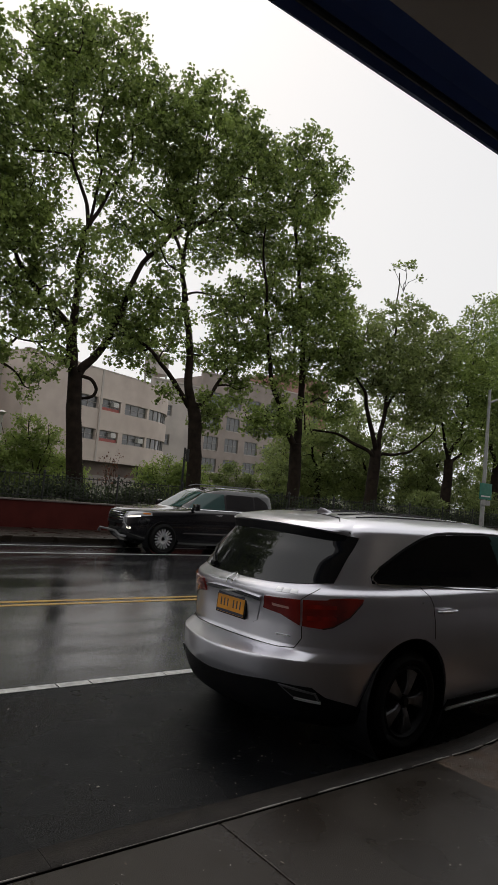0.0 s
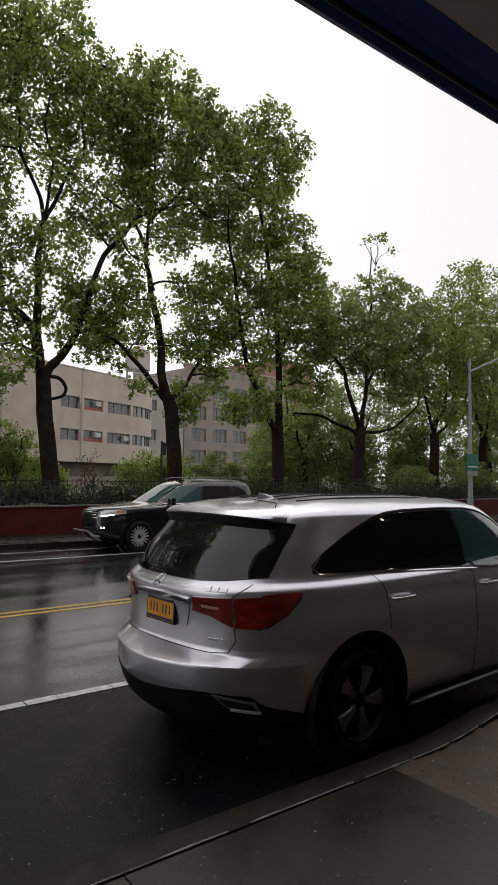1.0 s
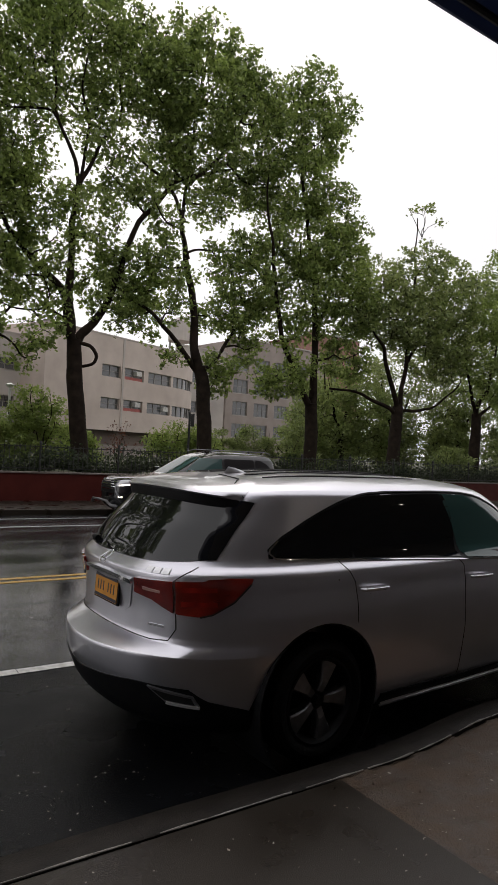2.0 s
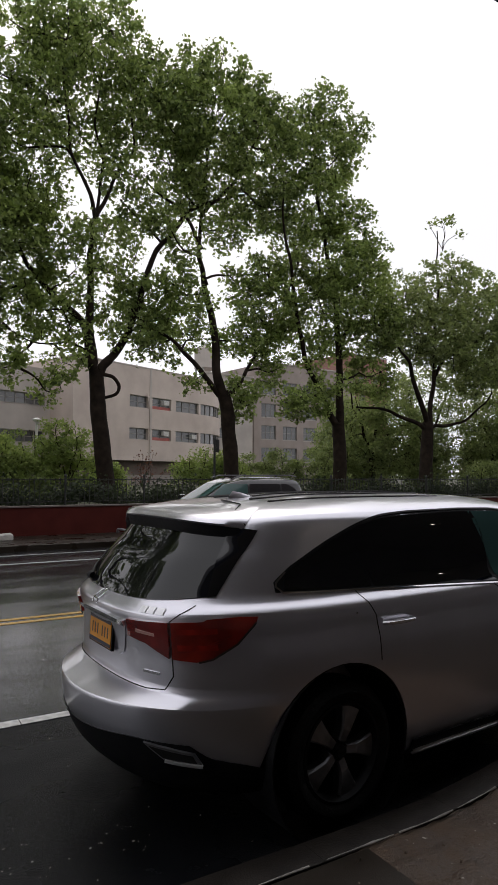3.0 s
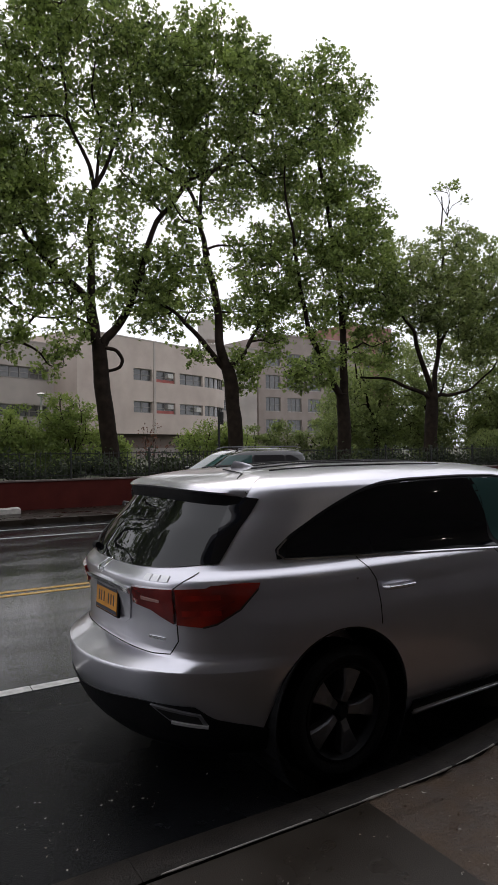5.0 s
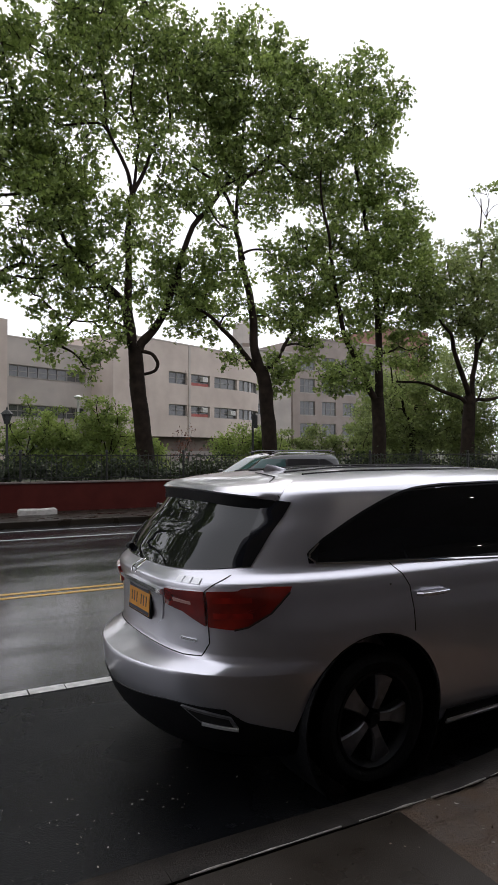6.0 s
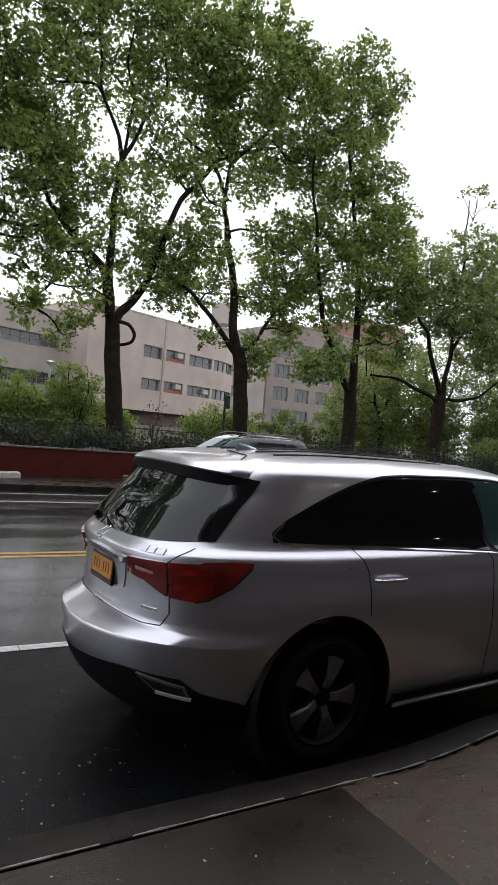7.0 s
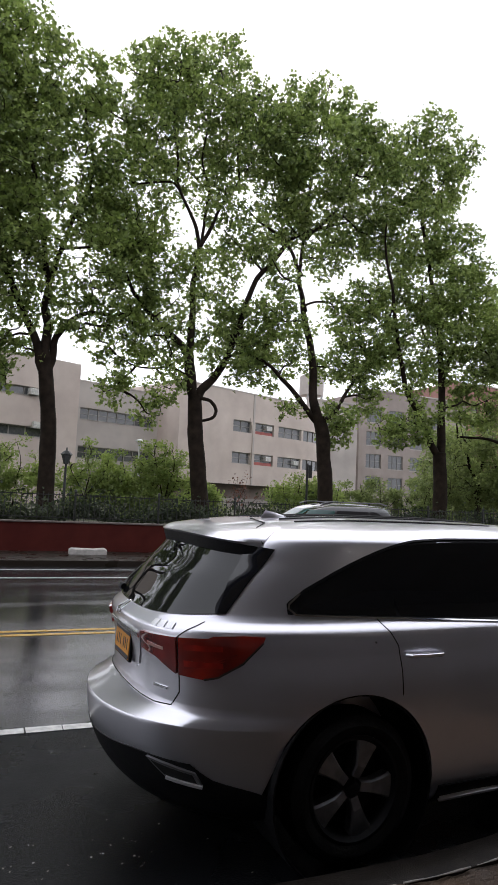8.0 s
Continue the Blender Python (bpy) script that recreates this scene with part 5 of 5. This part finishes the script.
part("plate_recess", S.patch([(S.by_y(y, 0.9), 0.850 + 0.05 * (abs(y) / 0.28) ** 4) for y in np.linspace(0.28, -0.28, 13)], [(S.by_y(y, 1.05), 1.062) for y in np.linspace(0.325, -0.325, 13)], 0.006, 0.02, 26, 10), SILVER, suv, "smooth recess round the number plate", smooth=True)
part("chrome_bar", S.patch([(S.by_y(y, 1.06), 1.068 - 0.02 * (abs(y) / 0.37) ** 2) for y in np.linspace(0.325, -0.325, 9)], [(S.by_y(y, 1.08), 1.094 - 0.02 * (abs(y) / 0.37) ** 2) for y in np.linspace(0.325, -0.325, 9)], 0.016, 0.02, 20, 3), CHROME, suv, "chrome strip above the number plate", smooth=True)
pl = new("number_plate")
pl.parent = suv
pl.matrix_basis = pose(rear_x(-0.0, 0.97) - 0.012, 0, 0.968, 0, 3, 0)
part("plate_frame", box(-0.004, 0.012, -0.175, 0.175, -0.088, 0.088, 0.003), CLADDING, pl)
part("plate_sheet", box(-0.008, -0.004, -0.162, 0.162, -0.078, 0.078, 0.001), PLATE, pl, "orange number plate")
part("plate_band", box(-0.0095, -0.0075, -0.160, 0.160, 0.052, 0.074), PLATE_BLUE, pl)
part("plate_band", box(-0.0095, -0.0075, -0.160, 0.160, -0.075, -0.055), PLATE_BLUE, pl)
for y in (-0.115, -0.075, -0.035, 0.035, 0.075, 0.115):
    part("plate_bar", box(-0.0095, -0.0075, y - 0.006, y + 0.006, -0.030, 0.030), PLATE_BLUE, pl)
# badges as plain chrome shapes
bm = bmesh.new()
for s in (-1, 1):
    p = [S.at(S.by_y(s * yy, zz), zz, 0.012) for yy, zz in ((0.030, 1.125), (0.036, 1.145), (0.024, 1.183), (0.010, 1.188))]
    tube(p, [0.0055] * 4, 6, bm)
tube([S.at(S.by_y(0.030, 1.145), 1.145, 0.012), S.at(S.by_y(-0.030, 1.145), 1.145, 0.012)], [0.004, 0.004], 6, bm)
part("badge", bm, CHROME, suv, "chrome maker's badge")
for y in (-0.470, -0.520, -0.572):
    part("name_bar", S.patch([(S.by_y(y + 0.022, 1.15), 1.141), (S.by_y(y - 0.022, 1.15), 1.141)], [(S.by_y(y + 0.020, 1.16), 1.168), (S.by_y(y - 0.020, 1.16), 1.168)], 0.006, 0.006, 4, 2), BRIGHT_TRIM, suv, "bright lettering bar")
part("small_badge", S.patch([(S.by_y(-0.46, 0.85), 0.835), (S.by_y(-0.57, 0.85), 0.837)], [(S.by_y(-0.46, 0.85), 0.848), (S.by_y(-0.57, 0.85), 0.850)], 0.005, 0.006, 6, 1), CHROME, suv)

# side glass, trims, seams and handles on both sides
for s in (1, -1):
    X = lambda x, z: (S.by_x(x, z, s), z)
    bottom = lambda x: 1.243 - 0.045 * (x + 0.3)
    upper = [(-0.42, 1.275), (-0.36, 1.325), (-0.12, 1.44), (0.0, 1.49), (0.21, 1.563), (0.39, 1.597), (0.63, 1.61), (1.14, 1.615), (1.5, 1.607), (1.75, 1.58), (2.0, 1.50), (2.25, 1.34), (2.42, 1.18)]
    up = lambda x: float(np.interp(x, [u[0] for u in upper], [u[1] for u in upper]))

    def glass(name, x0, x1, mat, label, lean=0.0, off=0.005):
        xs0, xs1 = np.linspace(x0, x1, 13), np.linspace(x0 + lean, x1 + lean * 0.6, 13)
        return part(name, S.patch([X(x, bottom(x)) for x in xs0], [X(x, max(up(x), bottom(x) + 0.012)) for x in xs1], off, 0.014, 28, 10), mat, suv, label, smooth=True)
    part("window_surround", S.patch([X(x, bottom(x) - 0.012) for x in np.linspace(-0.435, 2.40, 25)], [X(x, max(up(x) + 0.014, bottom(x) + 0.03)) for x in np.linspace(-0.435, 2.40, 25)], 0.0025, 0.01, 60, 10), CLADDING, suv, "black window surround", smooth=True)
    glass("quarter_glass", -0.385, 0.20, TINTED, "dark tinted quarter window", 0.03)
    glass("rear_door_glass", 0.225, 1.29, TINTED, "dark tinted rear door window", -0.06)
    glass("front_door_glass", 1.36, 2.30, FRONT_GLASS, "greenish front door window", -0.16)
    part("belt_trim", S.strip([X(x, bottom(x) - 0.014) for x in np.linspace(-0.40, 2.40, 14)], 0.010, 0.009, 0.012, 40), CHROME, suv, "chrome belt trim")
    part("window_trim", S.strip([X(x, max(up(x) + 0.016, bottom(x) + 0.01)) for x in np.linspace(-0.425, 2.38, 30)], 0.012, 0.009, 0.012, 60), CLADDING, suv, "black window trim")
    part("quarter_trim", S.strip([X(-0.40, 1.238), X(-0.43, 1.262), X(-0.425, 1.285), X(-0.36, 1.335)], 0.010, 0.012, 0.012, 14), CHROME, suv)
    part("door_seam", S.strip([X(0.07, 1.215), X(0.12, 1.15), X(0.165, 1.08), X(0.185, 0.96), X(0.19, 0.83)], 0.006, 0.0015, 0.004, 26), SEAM, suv)
    part("door_seam", S.strip([X(1.24, 1.16), X(1.28, 1.08), X(1.29, 0.9), X(1.28, 0.5), X(1.26, 0.34)], 0.006, 0.0015, 0.004, 30), SEAM, suv)
    for x0 in (0.21, 1.36):
        h = new("door_handle")
        h.parent = suv
        P = [S.at(*X(x0 + d, 1.03), o) for d, o in ((0, 0.006), (0.02, 0.030), (0.12, 0.040), (0.22, 0.030), (0.24, 0.006))]
        part("grip", tube(P, [0.010, 0.013, 0.014, 0.013, 0.010], 8), SILVER, h, smooth=True)
        part("grip_trim", tube([p + Vector((0, s * -0.012, 0.006)) for p in P[1:4]], [0.004] * 3, 5), CHROME, h, "chrome strip on the handle")
        part("pull_cup", S.patch([X(x0 + 0.09, 0.995), X(x0 + 0.17, 0.995)], [X(x0 + 0.06, 1.03), X(x0 + 0.19, 1.03)], 0.002, 0.004, 6, 3), SILVER, h)
    part("fuel_dot", lathe([(0, -0.004), (0.006, -0.004), (0.006, 0.004), (0, 0.004)], 8, "y", None, S.at(*X(0.02, 1.105), 0.003)), CHROME, suv)
    mr = new("door_mirror")
    mr.parent = suv
    mp = S.at(*X(2.28, 1.18), 0.0)
    part("mirror_shell", box(mp.x - 0.07, mp.x + 0.09, mp.y - s * 0.04, mp.y - s * 0.26, 1.14, 1.30, 0.04), SILVER, mr, smooth=True)
    part("mirror_foot", tube([mp, mp + Vector((0, -s * 0.06, 0.02))], [0.03, 0.025], 8), CLADDING, mr)
# roof: pressed lines, fin aerial
for y in (-0.42, -0.22, 0.0, 0.22, 0.42):
    pts = []
    for x in np.linspace(-0.20, 1.3, 9):
        zz = 1.731
        while zz > 1.5 and abs(S.half(zz)) * (max(0.0, 1 - (abs((S.c - x) / (S.c - S.rear(zz) if x < S.c else S.front(zz) - S.c))) ** 3)) ** (1 / 3) < abs(y) + 0.002:
            zz -= 0.002
        pts.append((x, y, zz + 0.005))
    part("roof_rib", tube(pts, [0.006] * 9, 5), SEAM, suv, "dark roof line")
fin = bmesh.new()
rows = []
for xx, hh, ww in ((-0.22, 0.008, 0.010), (-0.19, 0.048, 0.014), (-0.13, 0.038, 0.018), (-0.07, 0.022, 0.016), (0.0, 0.004, 0.010)):
    rows.append([fin.verts.new(v) for v in ((xx, -ww, 1.69), (xx, -ww * 0.5, 1.70 + hh * 0.7), (xx, 0, 1.702 + hh), (xx, ww * 0.5, 1.70 + hh * 0.7), (xx, ww, 1.69))])
for p, q in zip(rows, rows[1:]):
    for i in range(4):
        fin.faces.new((p[i], p[i + 1], q[i + 1], q[i]))
fin.faces.new(rows[0])
fin.faces.new(rows[-1])
part("fin_aerial", fin, SILVER, suv, smooth=True, angle=50)

# ---- the black SUV parked on the far side, facing the other way
bsuv = thing("black_suv", "glossy black SUV with headlights on, parked across the road", "car", pose(7.15, 11.40, 0, 0, 0, 180), "parked cars")
B = Shell([
    (0.24, -0.80, 3.48, 0.84), (0.34, -0.98, 3.66, 0.90), (0.48, -1.06, 3.78, 0.93), (0.62, -1.10, 3.80, 0.94), (0.80, -1.10, 3.79, 0.945), (0.92, -1.09, 3.77, 0.945), (1.02, -1.08, 3.72, 0.94),
    (1.08, -1.07, 3.60, 0.935), (1.12, -1.06, 3.20, 0.925), (1.16, -1.05, 2.72, 0.90), (1.20, -1.04, 2.40, 0.875), (1.30, -1.01, 2.20, 0.85), (1.45, -0.98, 1.93, 0.81), (1.58, -0.95, 1.70, 0.77),
    (1.68, -0.90, 1.50, 0.73), (1.74, -0.84, 1.32, 0.68), (1.78, -0.70, 1.15, 0.60), (1.81, -0.40, 0.95, 0.45), (1.825, -0.1, 0.7, 0.25)], 0.6, 5.0, 3.6)
bb = part("body", B.body(sorted({*B.zs, *np.linspace(0.26, 1.82, 40).tolist()}), 120), BLACK_PAINT, bsuv, smooth=True, angle=28)
cut_arches(bb, [(0.0, 0.385), (2.79, 0.385)], 0.45, 0.55)
for x in (0.0, 2.79):
    for side in (-1, 1):
        part("arch_liner", lathe([(0.445, side * 0.55), (0.455, side * 0.55), (0.455, side * 0.88), (0.445, side * 0.88)], 32, "y", None, (x, 0, 0.385)), CLADDING, bsuv)
        wheel(bsuv, x, side * 0.815, side, 0.386, 0.285, 9, "double", 0.2)
part("underbody", box(-0.8, 3.4, -0.55, 0.55, 0.22, 0.4, 0.03), CLADDING, bsuv)
for s in (1, -1):
    X = lambda x, z: (B.by_x(x, z, s), z)
    for name, x0, x1, l0, l1, m in (("quarter_glass", -0.80, -0.12, 0.06, 0.0, TINTED), ("rear_door_glass", -0.06, 0.85, 0.0, 0.0, TINTED), ("front_door_glass", 0.92, 2.02, 0.0, -0.52, FRONT_GLASS)):
        part(name, B.patch([X(x, 1.215) for x in np.linspace(x0, x1, 7)], [X(x, 1.64) for x in np.linspace(x0 + l0, x1 + l1, 7)], 0.004, 0.012, 14, 6), m, bsuv, "dark side window", smooth=True)
    part("belt_trim", B.strip([X(-0.85, 1.19), X(2.1, 1.19)], 0.02, 0.008, 0.012, 24), CHROME, bsuv, "chrome belt trim")
    part("side_trim", B.strip([X(0.5, 0.56), X(2.25, 0.56)], 0.03, 0.012, 0.016, 20), CHROME, bsuv, "chrome door strip")
    part("roof_rail", tube([(-0.7, s * -0.62, 1.82), (-0.5, s * -0.64, 1.865), (1.0, s * -0.64, 1.86), (1.25, s * -0.62, 1.80)], [0.014] * 4, 6), RIM_BRIGHT, bsuv, "grey roof rail")
    for x0 in (0.0, 1.05):
        part("door_handle", tube([B.at(*X(x0 + d, 1.06), o) for d, o in ((0, 0.005), (0.03, 0.035), (0.17, 0.035), (0.2, 0.005))], [0.012] * 4, 6), CHROME, bsuv)
    hl = part("headlight", B.patch([X(3.12, 0.965), X(3.35, 0.93), X(3.58, 0.875), (B.by_x(3.70, 0.87, s), 0.87)], [X(3.12, 1.03), X(3.35, 1.04), X(3.58, 1.03), (B.by_x(3.68, 1.0, s), 1.0)], 0.008, 0.02, 18, 5), HEADLIGHT, bsuv, "clear headlight", smooth=True)
    part("lit_strip", B.patch([X(3.40, 0.915), X(3.66, 0.878)], [X(3.40, 0.945), X(3.66, 0.908)], 0.012, 0.004, 8, 2), LIT, hl, "lit lamp strip")
    part("turn_signal", B.patch([X(3.16, 0.985), X(3.34, 0.975)], [X(3.16, 1.02), X(3.34, 1.02)], 0.011, 0.004, 6, 2), AMBER, hl, "amber turn signal")
    part("fog_lamp", B.patch([X(3.60, 0.60), X(3.68, 0.60)], [X(3.60, 0.64), X(3.68, 0.64)], 0.008, 0.01, 4, 2), LIT, bsuv, "small lit fog lamp")
    part("mirror", box(1.88, 2.02, s * -0.90, s * -1.10, 1.16, 1.34, 0.04), BLACK_PAINT, bsuv, smooth=True)
    part("mirror_arm", box(1.92, 1.98, s * -0.82, s * -0.92, 1.17, 1.22, 0.01), CLADDING, bsuv)
screen_lo = [(math.pi + q, 1.225) for q in np.linspace(-0.62, 0.62, 9)]
part("windscreen", B.patch(screen_lo, [(p, 1.66) for p, z in screen_lo], 0.004, 0.012, 18, 8), FRONT_GLASS, bsuv, "wet windscreen", smooth=True)
grille = new("grille")
grille.parent = bsuv
gp = lambda y, z: (math.pi - math.atan2(abs(y) / B.half(z), (1 - (abs(y) / B.half(z)) ** B.pf) ** (1 / B.pf)) * (1 if y < 0 else -1), z)
part("grille_field", B.patch([gp(y, 0.70) for y in np.linspace(-0.40, 0.40, 7)], [gp(y, 1.01) for y in np.linspace(-0.50, 0.50, 7)], 0.006, 0.02, 12, 5), CLADDING, grille, smooth=True)
for z in (0.80, 0.86, 0.92, 0.98):
    part("grille_bar", B.strip([gp(y, z) for y in np.linspace(-0.42 - (z - 0.8) * 0.3, 0.42 + (z - 0.8) * 0.3, 7)], 0.018, 0.014, 0.012, 14), CHROME, grille, "chrome grille bar")
for y in (-1, 1):
    part("grille_edge", B.strip([gp(y * 0.50, 1.02), gp(y * 0.44, 0.86), gp(y * 0.50, 0.70), gp(y * 0.58, 0.62)], 0.035, 0.014, 0.02, 16), RIM_BRIGHT, grille)
bar = [(3.80, -0.78, 0.42), (3.90, -0.62, 0.43), (3.94, -0.45, 0.52), (3.95, 0, 0.53), (3.94, 0.45, 0.52), (3.90, 0.62, 0.43), (3.80, 0.78, 0.42)]
part("front_skid_bar", tube(bar, [0.03] * 7, 8), RIM_BRIGHT, bsuv, "silver lower bumper bar", smooth=True)
part("number_plate", box(3.80, 3.83, -0.15, 0.15, 0.60, 0.72, 0.004), RIM_DARK, bsuv, "wet dim number plate")

# ---------------------------------------------------------------- street furniture and small things
pole = thing("street_lamp", "grey metal street lamp pole with a bracket arm and green signs", "street lamp", Matrix.Translation((22.0, 12.95, 0.14)))
part("pole", tube([(0, 0, 0), (0, 0, 0.9), (0, 0, 1.0), (0, 0, 7.2)], [0.14, 0.13, 0.10, 0.06], 12), GALVANISED, pole, smooth=True)
part("arm", tube([(0, 0, 6.6), (1.2, -0.5, 7.2), (2.4, -1.0, 7.8), (3.6, -1.5, 8.0)], [0.05, 0.045, 0.04, 0.035], 8), GALVANISED, pole, smooth=True)
part("lamp_head", box(3.4, 4.2, -1.75, -1.45, 7.93, 8.08, 0.05), GALVANISED, pole, "grey lamp head")
sg = part("sign_board", box(-0.5, 0.42, -0.15, -0.12, 2.22, 2.94, 0.01), SIGN_GREEN, pole, "green parking sign")
for z, w in ((2.80, 0.34), (2.66, 0.30), (2.52, 0.32), (2.36, 0.36)):
    part("sign_bar", box(-0.04 - w, -0.04 + w, -0.156, -0.151, z - 0.03, z + 0.03), SIGN_WHITE if z < 2.5 else SIGN_GREEN, sg)
part("sign_plate", box(-0.40, 0.34, -0.15, -0.12, 1.95, 2.18, 0.01), GALVANISED, pole, "small grey sign plate")

lan = thing("park_lantern", "black cast-iron park lantern post behind the fence", "street lamp", Matrix.Translation((0.2, 16.7, 0.9)))
part("post", tube([(0, 0, 0), (0, 0, 0.35), (0, 0, 0.4), (0, 0, 1.75)], [0.09, 0.07, 0.045, 0.035], 10), IRON, lan, smooth=True)
part("lantern", lathe([(0, 1.75), (0.06, 1.75), (0.15, 2.03), (0.14, 2.05), (0, 2.05)], 6, "z"), PANE, lan, "dull lantern glass")
part("lantern_cap", lathe([(0, 2.05), (0.19, 2.05), (0.10, 2.14), (0.03, 2.18), (0.015, 2.27), (0, 2.27)], 6, "z"), IRON, lan)
for k in range(6):
    a = k * math.pi / 3
    part("lantern_bar", tube([(0.06 * math.cos(a), 0.06 * math.sin(a), 1.75), (0.15 * math.cos(a), 0.15 * math.sin(a), 2.05)], [0.01, 0.01], 4), IRON, lan)
sp_post = thing("sign_post", "thin black post with a small sign", "post", Matrix.Translation((8.2, 16.2, 0.9)))
part("post", tube([(0, 0, 0), (0, 0, 2.25)], [0.04, 0.04], 8), IRON, sp_post)
part("sign", box(0.02, 0.16, -0.06, -0.045, 1.75, 2.2, 0.01), IRON, sp_post)
walk_lamp = thing("path_lamp", "pale slim path lamp among the bushes", "street lamp", Matrix.Translation((4.4, 26, 0.9)))
part("post", tube([(0, 0, 0), (0, 0, 3.3)], [0.06, 0.05], 8), SIGN_WHITE, walk_lamp)
part("head", lathe([(0, 3.3), (0.1, 3.3), (0.22, 3.42), (0.05, 3.5), (0, 3.5)], 10, "z"), SIGN_WHITE, walk_lamp)

blk = bmesh.new()
rows = []
for k, (xx, h) in enumerate(((0, 0.13), (0.05, 0.17), (0.35, 0.16), (0.62, 0.15), (0.95, 0.17), (1.0, 0.13))):
    rows.append([blk.verts.new(v) for v in ((xx, 0, 0), (xx, 0, h * 0.8), (xx, 0.04, h), (xx, 0.22, h), (xx, 0.26, h * 0.8), (xx, 0.26, 0))])
for p, q in zip(rows, rows[1:]):
    for i in range(6):
        blk.faces.new((p[i], p[(i + 1) % 6], q[(i + 1) % 6], q[i]))
blk.faces.new(rows[0])
blk.faces.new(rows[-1][::-1])
stone = whole("concrete_block", blk, PALE_STONE, "long pale concrete block lying on the far pavement", "block")
stone.matrix_world = pose(0.2, 14.25, 0.14)

# bare red-leaved shrub beside the trunk, in front of the beige building
sh = thing("thin_shrub", "thin nearly bare shrub with reddish leaves", "shrub", Matrix.Translation((7.4, 20.5, 0.9)))
bm = bmesh.new()
r = np.random.RandomState(77)
tips = []
for k in range(9):
    p = np.array((0.0, 0, 0.0))
    pts = [p]
    d = np.array((r.uniform(-0.35, 0.35), r.uniform(-0.3, 0.3), 1.0))
    for q in range(5):
        p = p + d * 0.34
        d = d + r.normal(size=3) * 0.22
        pts.append(p)
    tips += pts[3:]
    tube(pts, [0.02, 0.016, 0.012, 0.009, 0.006, 0.003], 4, bm)
part("stems", bm, BARK, sh)
cr = new("leaves", leaf_mesh("leaves", np.concatenate([t + r.normal(size=(7, 3)) * 0.10 for t in tips]), 0.09, leaf_material("red_leaves", (0.10, 0.03, 0.02), (0.20, 0.09, 0.05)), 78))
cr.parent = sh
tagged(cr, kind="stuff")

# lamps under the awning
for x in (2.4, 3.6, 6.6, -3.0):
    lamp_ = thing("soffit_lamp", "small lit round lamp under the awning", "ceiling lamp", Matrix.Translation((x, -4.6, 4.02)), "awning lamps")
    part("lamp_base", lathe([(0, 0), (0.07, 0), (0.07, -0.03), (0, -0.03)], 16, "z"), GALVANISED, lamp_)
    part("lamp_glass", lathe([(0, -0.03), (0.04, -0.03), (0.034, -0.06), (0.0, -0.07)], 14, "z"), LAMP_GLOW, lamp_, "glowing lamp glass")
